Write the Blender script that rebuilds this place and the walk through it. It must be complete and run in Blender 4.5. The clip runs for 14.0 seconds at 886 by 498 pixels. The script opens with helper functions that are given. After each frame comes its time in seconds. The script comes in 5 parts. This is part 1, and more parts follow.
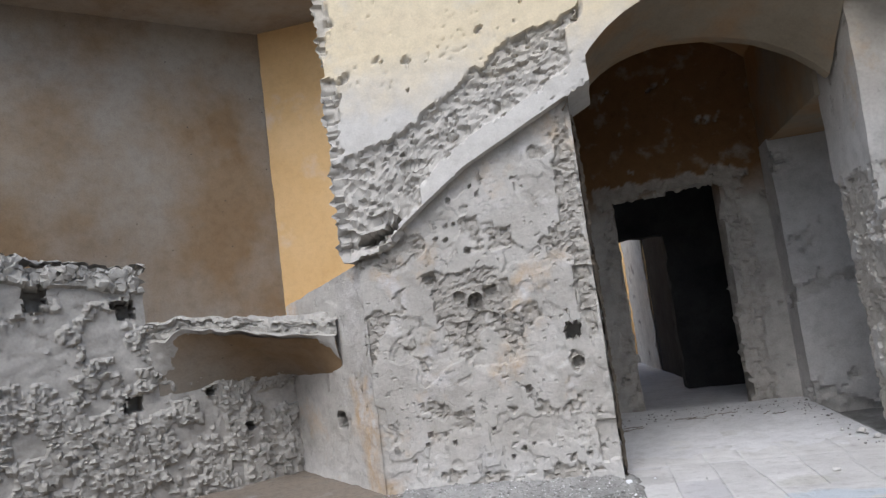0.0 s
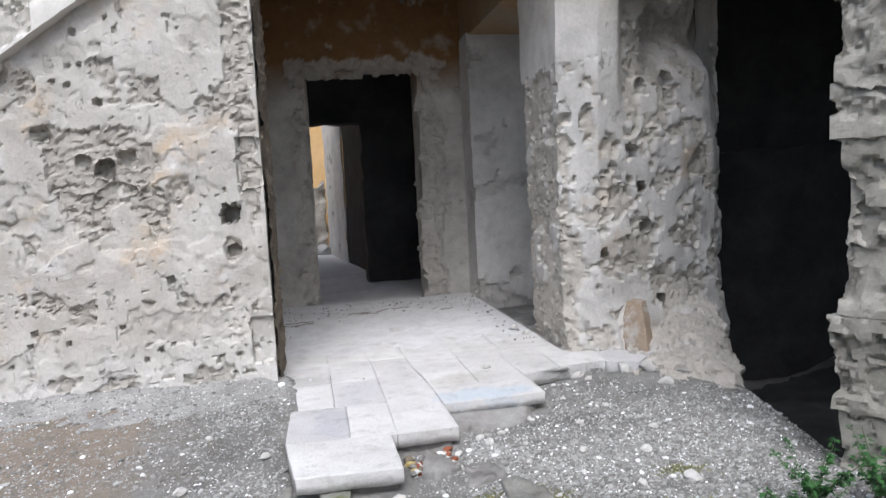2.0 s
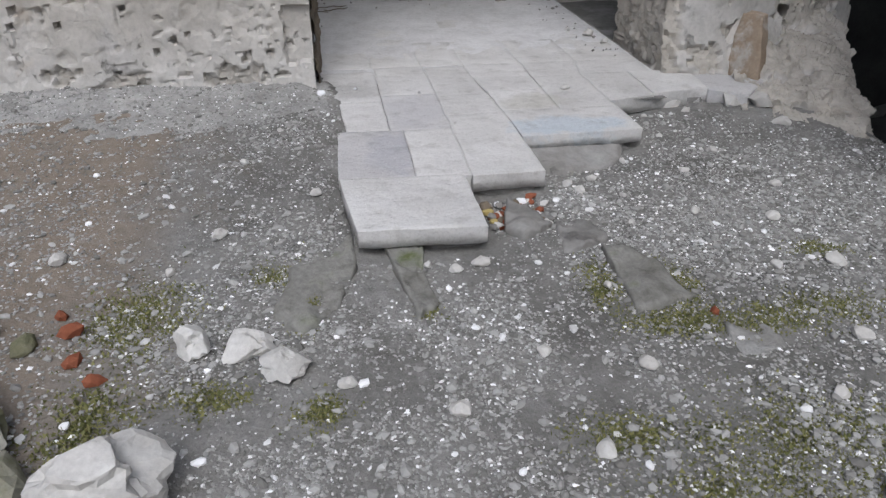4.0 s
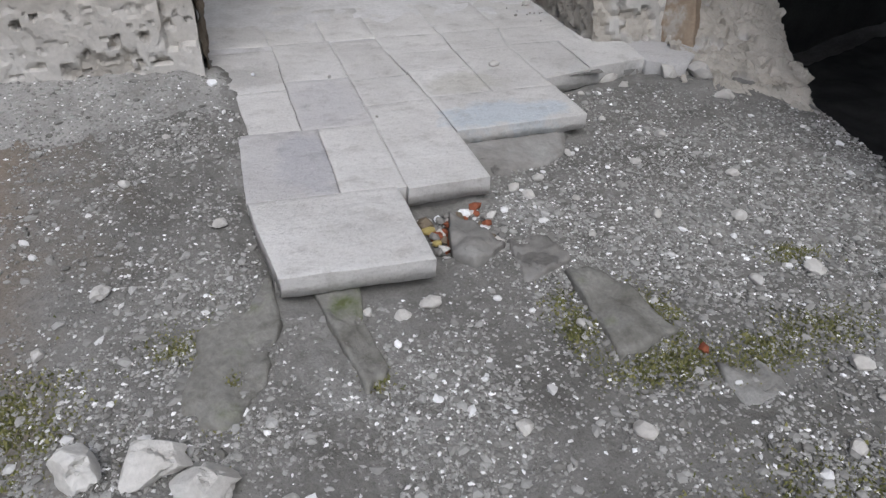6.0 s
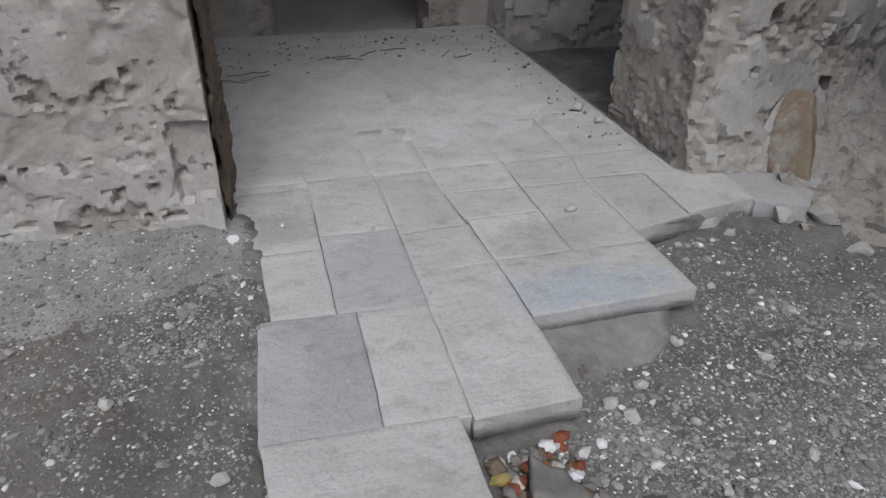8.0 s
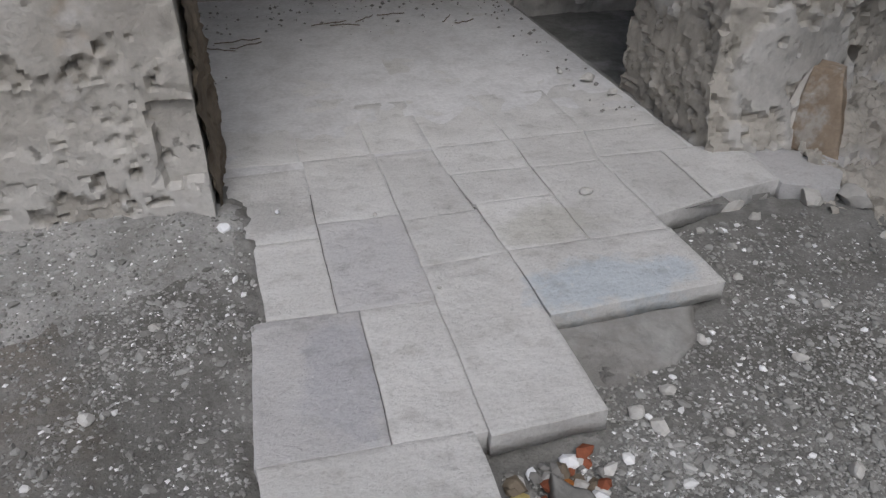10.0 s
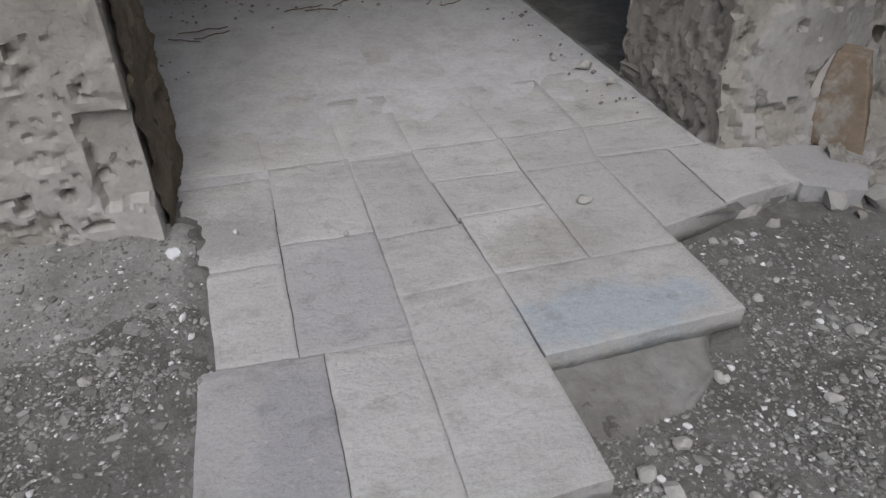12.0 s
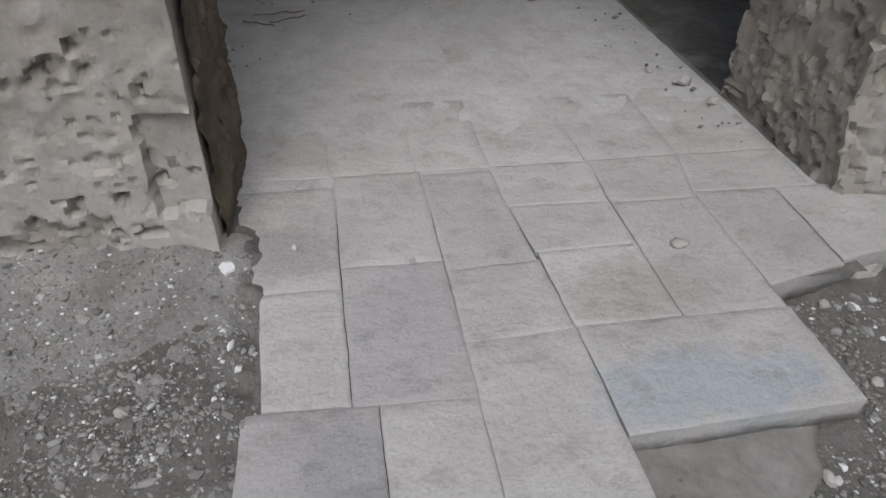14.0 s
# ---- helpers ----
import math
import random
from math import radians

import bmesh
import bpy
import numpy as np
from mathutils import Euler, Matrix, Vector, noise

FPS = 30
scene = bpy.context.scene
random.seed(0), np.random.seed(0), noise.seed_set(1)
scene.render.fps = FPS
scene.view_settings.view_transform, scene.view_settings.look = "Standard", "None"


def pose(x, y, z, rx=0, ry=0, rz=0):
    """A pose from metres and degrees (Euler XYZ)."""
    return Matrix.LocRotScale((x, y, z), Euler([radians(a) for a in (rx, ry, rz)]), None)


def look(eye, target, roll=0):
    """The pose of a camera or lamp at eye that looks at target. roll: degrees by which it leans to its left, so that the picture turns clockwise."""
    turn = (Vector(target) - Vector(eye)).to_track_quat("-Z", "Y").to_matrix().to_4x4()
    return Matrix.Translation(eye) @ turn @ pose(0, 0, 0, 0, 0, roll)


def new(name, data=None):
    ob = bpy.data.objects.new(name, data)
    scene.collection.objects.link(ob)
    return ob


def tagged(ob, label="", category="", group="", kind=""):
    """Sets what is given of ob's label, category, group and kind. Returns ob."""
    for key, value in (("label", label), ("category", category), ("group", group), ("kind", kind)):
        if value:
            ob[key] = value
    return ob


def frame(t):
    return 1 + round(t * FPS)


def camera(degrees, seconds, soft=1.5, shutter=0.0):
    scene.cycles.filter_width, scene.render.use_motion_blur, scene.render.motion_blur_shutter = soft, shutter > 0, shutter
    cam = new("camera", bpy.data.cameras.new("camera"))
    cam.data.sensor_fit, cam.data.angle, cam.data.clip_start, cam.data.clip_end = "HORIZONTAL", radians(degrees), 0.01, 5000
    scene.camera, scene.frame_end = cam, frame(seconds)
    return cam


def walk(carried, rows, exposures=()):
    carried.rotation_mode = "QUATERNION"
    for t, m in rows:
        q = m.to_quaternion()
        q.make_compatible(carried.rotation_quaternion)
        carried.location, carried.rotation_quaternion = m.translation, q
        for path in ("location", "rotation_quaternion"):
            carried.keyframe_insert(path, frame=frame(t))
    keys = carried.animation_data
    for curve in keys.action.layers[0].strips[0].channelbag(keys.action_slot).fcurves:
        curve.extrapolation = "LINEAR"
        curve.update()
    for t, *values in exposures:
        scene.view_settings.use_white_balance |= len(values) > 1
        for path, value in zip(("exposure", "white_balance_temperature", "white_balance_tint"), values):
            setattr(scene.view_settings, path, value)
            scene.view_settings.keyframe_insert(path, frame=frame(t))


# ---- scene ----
STOPS = [(0.0, 0.27), (0.5, 0.3), (1.0, 0.4), (1.5, 0.74), (2.0, 0.72), (2.5, 0.28), (3.0, 0.05), (5.5, 0.0), (6.5, -0.1), (7.0, -0.2), (8.0, -0.35), (10.5, -0.38), (12.5, -0.47), (13.0, -0.47), (14.0, -0.4)]
EXPOSURES = [(t, e, 5850 + 20 * t, 10) for t, e in STOPS]
cam = camera(66.0, 14.0, 1.4, 0.12)
PATH = [
    (0, (0.043, -5.462, 1.35), (-0.378, -3.519, 1.568), -7.4),
    (0.5, (0.138, -5.187, 1.36), (-0.169, -3.218, 1.527), -5.3),
    (1, (0.297, -5.048, 1.326), (0.416, -3.054, 1.413), -4.7),
    (1.5, (0.39, -4.862, 1.323), (0.78, -2.901, 1.378), -0.6),
    (2, (0.318, -4.689, 1.269), (0.694, -2.732, 1.092), -3.0),
    (2.5, (0.277, -4.51, 1.331), (0.59, -2.611, 0.787), -5.0),
    (3, (0.185, -4.376, 1.363), (0.549, -2.573, 0.579), -1.0),
    (3.2, (0.123, -4.248, 1.311), (0.426, -2.474, 0.438), 0.6),
    (5.3, (0.11, -3.48, 1.255), (0.427, -1.871, 0.111), -0.5),
    (5.5, (0.102, -3.416, 1.271), (0.48, -1.845, 0.092), -1.8),
    (6, (0.102, -3.316, 1.298), (0.64, -1.788, 0.126), 2.3),
    (6.5, (0.175, -3.132, 1.315), (0.688, -1.549, 0.205), 0.2),
    (7, (0.265, -2.898, 1.344), (0.645, -1.304, 0.198), -2.4),
    (7.5, (0.271, -2.753, 1.349), (0.601, -1.121, 0.24), 0.0),
    (8, (0.248, -2.524, 1.37), (0.694, -0.871, 0.337), 0.7),
    (8.2, (0.245, -2.471, 1.377), (0.734, -0.851, 0.31), 0.7),
    (10.3, (0.257, -2.305, 1.34), (0.691, -0.721, 0.199), 0.6),
    (10.5, (0.255, -2.302, 1.334), (0.687, -0.73, 0.175), -0.1),
    (11, (0.24, -2.269, 1.319), (0.657, -0.713, 0.133), -2.4),
    (11.5, (0.253, -2.192, 1.298), (0.618, -0.633, 0.099), -3.8),
    (12, (0.4, -2.01, 1.303), (0.843, -0.455, 0.126), -0.1),
    (12.5, (0.503, -1.868, 1.269), (0.842, -0.4, -0.046), -0.6),
    (13, (0.515, -1.827, 1.258), (0.865, -0.598, -0.281), 2.5),
    (13.5, (0.439, -1.789, 1.267), (0.776, -0.418, -0.15), 2.7),
    (14, (0.4, -1.734, 1.31), (0.685, -0.179, 0.085), 1.7),
]
walk(cam, [(t, look(eye, target, roll)) for t, eye, target, roll in PATH], EXPOSURES)


# ---- light ----
world = bpy.data.worlds.new("sky")
scene.world = world
world.use_nodes = True
wn, wl = world.node_tree.nodes, world.node_tree.links
sky = wn.new("ShaderNodeTexSky")
sky.sky_type, sky.sun_disc = "NISHITA", False
sky.sun_elevation, sky.sun_rotation = radians(54), radians(190)
sky.dust_density, sky.air_density = 4.0, 1.0
grey = wn.new("ShaderNodeHueSaturation")
grey.inputs["Saturation"].default_value = 0.75
wl.new(sky.outputs[0], grey.inputs["Color"])
wl.new(grey.outputs[0], wn["Background"].inputs["Color"])
wn["Background"].inputs["Strength"].default_value = 0.15
sun = new("sun", bpy.data.lights.new("sun", "SUN"))
sun.data.energy, sun.data.angle, sun.data.color = 1.2, radians(40), (1.0, 0.98, 0.95)
sun.matrix_world = look((-1.5, -9, 13), (0, 0, 0))


# ---- materials ----
def material(name, stops, scale=3.0, rough=0.9, bump=0.4, fine=60.0, grain=0.25, tint=None, bands=(), pits=0.0, flake=0.0, flake_size=3.0, spots=0.0, broken=None):
    """A mineral surface: a ramp of colours over broad noise, grain over fine noise, relief at three sizes.
    tint: (colour, scale, from, to) patches; broken: the colour where the face has broken away; bands: (colour, axis,
    low, high, wobble) a colour blended in between two heights."""
    m = bpy.data.materials.new(name)
    m.use_nodes = True
    n, l = m.node_tree.nodes, m.node_tree.links
    bsdf = n["Principled BSDF"]
    bsdf.inputs["Roughness"].default_value = rough
    bsdf.inputs["Specular IOR Level"].default_value = 0.25
    geo = n.new("ShaderNodeNewGeometry")
    pos = geo.outputs["Position"]

    def tex(sc, detail=6, kind="noise", ro=0.6):
        if kind == "noise":
            t = n.new("ShaderNodeTexNoise")
            t.inputs["Detail"].default_value, t.inputs["Roughness"].default_value = detail, ro
        else:
            t = n.new("ShaderNodeTexVoronoi")
        t.inputs["Scale"].default_value = sc
        l.new(pos, t.inputs["Vector"])
        return t.outputs[0]

    def ramp(fac, pts):
        r = n.new("ShaderNodeValToRGB")
        while len(r.color_ramp.elements) < len(pts):
            r.color_ramp.elements.new(0.5)
        for e, (p, c) in zip(r.color_ramp.elements, pts):
            e.position, e.color = p, (*c, 1) if len(c) == 3 else c
        l.new(fac, r.inputs[0])
        return r.outputs[0]

    def mix(kind, fac, a, b):
        x = n.new("ShaderNodeMix")
        x.data_type, x.blend_type = "RGBA", kind
        for src, slot in ((fac, 0), (a, 6), (b, 7)):
            if hasattr(src, "default_value"):
                l.new(src, x.inputs[slot])
            else:
                x.inputs[slot].default_value = src if slot == 0 else (*src, 1)
        return x.outputs[2]

    def math_node(op, a, b):
        x = n.new("ShaderNodeMath")
        x.operation = op
        for k, src in enumerate((a, b)):
            if hasattr(src, "default_value"):
                l.new(src, x.inputs[k])
            else:
                x.inputs[k].default_value = src
        return x.outputs[0]

    broad = tex(scale, 8)
    k = len(stops) - 1
    col = ramp(broad, [(0.3 + 0.4 * i / k, c) for i, c in enumerate(stops)])
    for colour, axis, low, high, wobble in bands:
        sep = n.new("ShaderNodeSeparateXYZ")
        l.new(pos, sep.inputs[0])
        h = math_node("ADD", sep.outputs["XYZ".index(axis)], math_node("MULTIPLY", math_node("SUBTRACT", tex(2.2, 7), 0.5), wobble))
        up = n.new("ShaderNodeMapRange")
        l.new(h, up.inputs[0])
        up.inputs[1].default_value, up.inputs[2].default_value = low, high
        worn = math_node("MULTIPLY", up.outputs[0], ramp(tex(4.0, 8), [(0.28, (0.55, 0.55, 0.55)), (0.45, (1, 1, 1))]))
        col = mix("MIX", worn, col, colour)
    if tint:
        for colour, sc, a, b in tint:
            col = mix("MIX", ramp(tex(sc, 5), [(a, (0, 0, 0)), (b, (1, 1, 1))]), col, colour)
    if broken:
        mark = n.new("ShaderNodeAttribute")
        mark.attribute_name = "worn"
        bare = ramp(tex(9.0, 8, ro=0.7), [(0.3, tuple(0.72 * q for q in broken)), (0.65, broken)])
        col = mix("MIX", math_node("MULTIPLY", mark.outputs["Fac"], 0.8), col, bare)
    small = tex(fine, 6)
    col = mix("MULTIPLY", grain * 0.55, col, ramp(small, [(0.3, (0.25, 0.25, 0.25)), (0.62, (1.25, 1.25, 1.25))]))
    mid = tex(fine / 6, 8, ro=0.65)
    col = mix("MULTIPLY", grain, col, ramp(mid, [(0.28, (0.45, 0.43, 0.4)), (0.55, (1.1, 1.1, 1.1))]))
    height = math_node("ADD", math_node("MULTIPLY", small, 0.2), math_node("MULTIPLY", mid, 0.8))
    if flake:
        f = n.new("ShaderNodeTexNoise")
        f.inputs["Scale"].default_value, f.inputs["Detail"].default_value = flake_size, 12
        f.inputs["Roughness"].default_value = 0.74
        l.new(pos, f.inputs["Vector"])
        chipped = ramp(f.outputs[0], [(0.33, (0, 0, 0)), (0.40, (1, 1, 1))])
        height = math_node("ADD", height, math_node("MULTIPLY", chipped, flake))
        height = math_node("ADD", height, math_node("MULTIPLY", f.outputs[0], flake * 1.2))
        col = mix("MULTIPLY", 0.25, col, ramp(f.outputs[0], [(0.32, (0.62, 0.60, 0.56)), (0.42, (0.98, 0.98, 0.98)), (0.62, (1.08, 1.08, 1.08))]))
    if spots:
        # Near-black hole cores: the dark inside is put into the colour.
        sp = ramp(tex(6.0, kind="voronoi"), [(0.05, (1, 1, 1)), (0.085, (0, 0, 0))])
        on = ramp(tex(1.7, 3), [(0.5, (0, 0, 0)), (0.58, (1, 1, 1))])
        hit = math_node("MULTIPLY", sp, on)
        col = mix("MIX", math_node("MULTIPLY", hit, spots), col, (0.07, 0.06, 0.05))
        height = math_node("SUBTRACT", height, math_node("MULTIPLY", hit, 2.0))
    if pits:
        cell = tex(fine / 3.5, kind="voronoi")
        hole = ramp(cell, [(0.06, (0, 0, 0)), (0.22, (1, 1, 1))])
        gate = ramp(tex(3.5, 4), [(0.45, (0, 0, 0)), (0.6, (1, 1, 1))])
        deep = mix("MIX", gate, (1, 1, 1), hole)
        height = math_node("ADD", height, math_node("MULTIPLY", deep, pits))
    l.new(col, bsdf.inputs["Base Color"])
    b = n.new("ShaderNodeBump")
    b.inputs["Strength"].default_value, b.inputs["Distance"].default_value = bump, 0.02
    l.new(height, b.inputs["Height"])
    l.new(b.outputs[0], bsdf.inputs["Normal"])
    return m


M_PIER = material("pier_plaster", [(0.37, 0.345, 0.305), (0.47, 0.445, 0.40), (0.54, 0.515, 0.475)], 1.8, bump=0.8, fine=45, pits=0.5, grain=0.24, flake=1.1, flake_size=4.5, broken=(0.43, 0.40, 0.35), tint=[((0.52, 0.39, 0.25), 1.3, 0.54, 0.68), ((0.56, 0.54, 0.51), 2.7, 0.56, 0.66)], bands=[((0.60, 0.58, 0.545), "Z", 0.45, 0.08, 0.35)])
M_UPPER = material("upper_plaster", [(0.53, 0.505, 0.46), (0.62, 0.595, 0.55)], 2.0, bump=0.4, fine=60, pits=0.15, grain=0.18, flake=0.5, flake_size=3.4, broken=(0.50, 0.47, 0.42), bands=[((0.70, 0.60, 0.42), "Z", 3.1, 3.7, 1.2)])
M_RUBBLE = material("rubble_stone", [(0.30, 0.28, 0.24), (0.44, 0.41, 0.36), (0.55, 0.52, 0.46)], 4.0, bump=0.9, fine=45, pits=1.0, grain=0.5)
# Top band: brown stain, darkened as well for the shade under the overhang.
M_ROCK = material("rock_face", [(0.40, 0.385, 0.355), (0.50, 0.485, 0.455), (0.57, 0.555, 0.525)], 2.2, bump=0.7, fine=40, pits=0.35, grain=0.24, flake=0.9, flake_size=5.5, broken=(0.47, 0.435, 0.375), bands=[((0.39, 0.345, 0.28), "Z", 2.3, 3.2, 0.5)], tint=[((0.42, 0.32, 0.21), 1.9, 0.6, 0.74)])
M_BLOCK = material("tuff_block", [(0.25, 0.24, 0.205), (0.34, 0.325, 0.285), (0.42, 0.40, 0.36)], 3.0, bump=0.9, fine=34, pits=1.2, grain=0.36, flake=1.2, flake_size=9.0, tint=[((0.27, 0.215, 0.13), 3.1, 0.62, 0.72)])
M_SIDE = material("pitted_wall", [(0.33, 0.31, 0.275), (0.40, 0.38, 0.345), (0.46, 0.44, 0.40)], 2.0, bump=0.7, fine=36, pits=0.4, grain=0.28, flake=0.6, flake_size=8.0, broken=(0.45, 0.43, 0.385))
M_INNER = material("passage_plaster", [(0.30, 0.28, 0.25), (0.42, 0.40, 0.36), (0.50, 0.48, 0.44)], 2.5, bump=0.5, fine=55, grain=0.25, pits=0.3, flake=0.8, flake_size=4.6, broken=(0.46, 0.43, 0.38), bands=[((0.19, 0.105, 0.045), "Z", 2.25, 2.75, 0.4)])
M_CHEEK = material("cheek_plaster", [(0.40, 0.385, 0.36), (0.50, 0.485, 0.46), (0.57, 0.555, 0.53)], 2.5, bump=0.5, fine=55, grain=0.25, pits=0.3, flake=0.8, flake_size=4.0, broken=(0.47, 0.45, 0.41))
M_VAULT = material("vault_plaster", [(0.23, 0.185, 0.125), (0.31, 0.26, 0.19)], 1.5, bump=0.2, fine=50, grain=0.2, tint=[((0.34, 0.19, 0.08), 0.9, 0.45, 0.65)])
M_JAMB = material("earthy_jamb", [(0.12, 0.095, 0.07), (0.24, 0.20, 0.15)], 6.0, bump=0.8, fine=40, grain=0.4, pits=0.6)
# Near-black base puts the missing light of the back rooms into the colour.
M_UNLIT = material("unlit_wall", [(0.022, 0.022, 0.023), (0.05, 0.049, 0.047)], 2.0, bump=0.5, fine=40, grain=0.4)
M_BROWN = material("brown_plaster", [(0.20, 0.125, 0.06), (0.26, 0.195, 0.125)], 0.6, bump=0.3, fine=50, grain=0.25, pits=0.6, spots=0.8, tint=[((0.29, 0.255, 0.21), 0.5, 0.42, 0.62)])
M_ORANGE = material("orange_plaster", [(0.57, 0.37, 0.16), (0.64, 0.44, 0.22)], 1.2, bump=0.2, fine=60, grain=0.15, pits=0.3, tint=[((0.6, 0.5, 0.38), 1.1, 0.6, 0.75)])
M_WHITE = material("white_plaster", [(0.6, 0.58, 0.53), (0.78, 0.76, 0.70)], 2.5, bump=0.3, fine=50, grain=0.25, tint=[((0.35, 0.33, 0.3), 3.0, 0.6, 0.68)])
M_BED = material("bedding_mortar", [(0.19, 0.185, 0.172), (0.26, 0.25, 0.235), (0.33, 0.325, 0.31)], 4.0, bump=0.7, fine=40, grain=0.3, flake=0.5, flake_size=7.0, tint=[((0.33, 0.31, 0.2), 3.0, 0.64, 0.74)])
M_GROUND = material("gravelly_earth", [(0.125, 0.121, 0.11), (0.19, 0.185, 0.172), (0.27, 0.265, 0.25)], 2.2, bump=0.9, fine=110, grain=0.45, bands=[((0.225, 0.19, 0.152), "X", -0.35, -0.85, 1.2)], tint=[((0.34, 0.335, 0.32), 1.9, 0.58, 0.72), ((0.115, 0.125, 0.04), 1.6, 0.68, 0.78)])
M_DUST = material("dusty_floor", [(0.56, 0.555, 0.55), (0.68, 0.675, 0.67)], 2.0, bump=0.6, fine=50, grain=0.28, flake=0.15, flake_size=5.0)
M_DRIFT = material("dirt_drift", [(0.24, 0.235, 0.22), (0.33, 0.325, 0.31), (0.40, 0.39, 0.37)], 5.0, bump=0.8, fine=90, grain=0.4)
M_MOSS = material("mossy_stone", [(0.11, 0.115, 0.05), (0.20, 0.195, 0.13), (0.31, 0.30, 0.27)], 5.0, bump=0.7, fine=60, grain=0.4)
M_MOSSDARK = material("earthy_mossy_stone", [(0.15, 0.145, 0.125), (0.22, 0.215, 0.195), (0.29, 0.285, 0.265)], 5.0, bump=0.8, fine=60, grain=0.45, tint=[((0.10, 0.115, 0.05), 5.0, 0.56, 0.72)])
M_STONE = material("loose_stone", [(0.48, 0.46, 0.43), (0.62, 0.61, 0.58)], 7.0, bump=0.5, fine=60, grain=0.3)
M_TAN = material("tan_stone", [(0.25, 0.19, 0.135), (0.33, 0.265, 0.20)], 5.0, bump=0.5, fine=50, grain=0.3, tint=[((0.40, 0.37, 0.33), 7.0, 0.56, 0.66)])
M_BRICK = material("brick_red", [(0.20, 0.06, 0.03), (0.30, 0.11, 0.06)], 9.0, bump=0.5, fine=80, grain=0.3)
M_YELLOW = material("yellow_glaze", [(0.38, 0.30, 0.10), (0.46, 0.38, 0.17)], 9.0, rough=0.5, bump=0.3, fine=80, grain=0.2)
M_AMBER = material("orange_tile", [(0.40, 0.14, 0.03), (0.48, 0.20, 0.05)], 9.0, rough=0.5, bump=0.3, fine=80, grain=0.2)
M_CHALK = material("white_shard", [(0.75, 0.76, 0.78), (0.8, 0.8, 0.8)], 9.0, bump=0.2, fine=80, grain=0.1)


def slab_material(name, stops, stains):
    """Riven limestone: a tone of its own for each slab, cleft relief, and a few broad stains where they lie on the paving."""
    m = bpy.data.materials.new(name)
    m.use_nodes = True
    n, l = m.node_tree.nodes, m.node_tree.links
    bsdf = n["Principled BSDF"]
    bsdf.inputs["Roughness"].default_value = 0.88
    bsdf.inputs["Specular IOR Level"].default_value = 0.25
    pos = n.new("ShaderNodeNewGeometry").outputs["Position"]

    def tex(scale, detail, ro, stretch=(1, 1, 1)):
        k = n.new("ShaderNodeVectorMath")
        k.operation, k.inputs[1].default_value = "MULTIPLY", stretch
        l.new(pos, k.inputs[0])
        t = n.new("ShaderNodeTexNoise")
        t.inputs["Scale"].default_value, t.inputs["Detail"].default_value, t.inputs["Roughness"].default_value = scale, detail, ro
        l.new(k.outputs[0], t.inputs["Vector"])
        return t.outputs[0]

    def calc(op, a, b):
        x = n.new("ShaderNodeMath")
        x.operation = op
        for k, src in enumerate((a, b)):
            if isinstance(src, (int, float)):
                x.inputs[k].default_value = src
            else:
                l.new(src, x.inputs[k])
        return x.outputs[0]

    def span(src, a, b, low=0.0, high=1.0):
        x = n.new("ShaderNodeMapRange")
        l.new(src, x.inputs[0])
        for k, q in enumerate((a, b, low, high)):
            x.inputs[k + 1].default_value = q
        return x.outputs[0]

    def mix(kind, fac, a, b):
        x = n.new("ShaderNodeMix")
        x.data_type, x.blend_type = "RGBA", kind
        for src, slot in ((fac, 0), (a, 6), (b, 7)):
            if isinstance(src, (int, float)):
                x.inputs[slot].default_value = src
            elif isinstance(src, tuple):
                x.inputs[slot].default_value = (*src, 1)
            else:
                l.new(src, x.inputs[slot])
        return x.outputs[2]

    broad, cleft = tex(2.6, 8, 0.6), tex(10, 11, 0.68, (0.85, 1.1, 1))
    col = mix("MIX", span(broad, 0.32, 0.68), stops[0], stops[1])
    for x, y, rx, ry, colour, power in stains:
        off = n.new("ShaderNodeVectorMath")
        off.operation, off.inputs[1].default_value = "SUBTRACT", (x, y, 0)
        l.new(pos, off.inputs[0])
        unit = n.new("ShaderNodeVectorMath")
        unit.operation, unit.inputs[1].default_value = "MULTIPLY", (1 / rx, 1 / ry, 0)
        l.new(off.outputs[0], unit.inputs[0])
        far = n.new("ShaderNodeVectorMath")
        far.operation = "LENGTH"
        l.new(unit.outputs[0], far.inputs[0])
        edge = calc("ADD", far.outputs["Value"], calc("MULTIPLY", calc("SUBTRACT", tex(6, 10, 0.72), 0.5), 2.2))
        col = mix("MIX", span(edge, 1.1, 0.7, 0, power), col, colour)
    tone = n.new("ShaderNodeObjectInfo").outputs["Random"]
    grade = n.new("ShaderNodeCombineColor")
    shade = span(tone, 0, 1, 0.93, 1.05)
    for k in range(3):
        l.new(shade, grade.inputs[k])
    col = mix("MULTIPLY", 1.0, col, grade.outputs[0])
    col = mix("MULTIPLY", span(cleft, 0.47, 0.34, 0, 0.55), col, (0.66, 0.65, 0.63))
    fine = tex(95, 4, 0.6)
    col = mix("MULTIPLY", span(fine, 0.5, 0.34, 0, 0.28), col, (0.55, 0.54, 0.53))
    col = mix("MIX", span(tex(38, 3, 0.5), 0.66, 0.74, 0, 0.5), col, (0.68, 0.67, 0.65))
    l.new(col, bsdf.inputs["Base Color"])
    b = n.new("ShaderNodeBump")
    b.inputs["Strength"].default_value, b.inputs["Distance"].default_value = 0.8, 0.022
    l.new(calc("ADD", cleft, calc("MULTIPLY", fine, 0.05)), b.inputs["Height"])
    l.new(b.outputs[0], bsdf.inputs["Normal"])
    return m


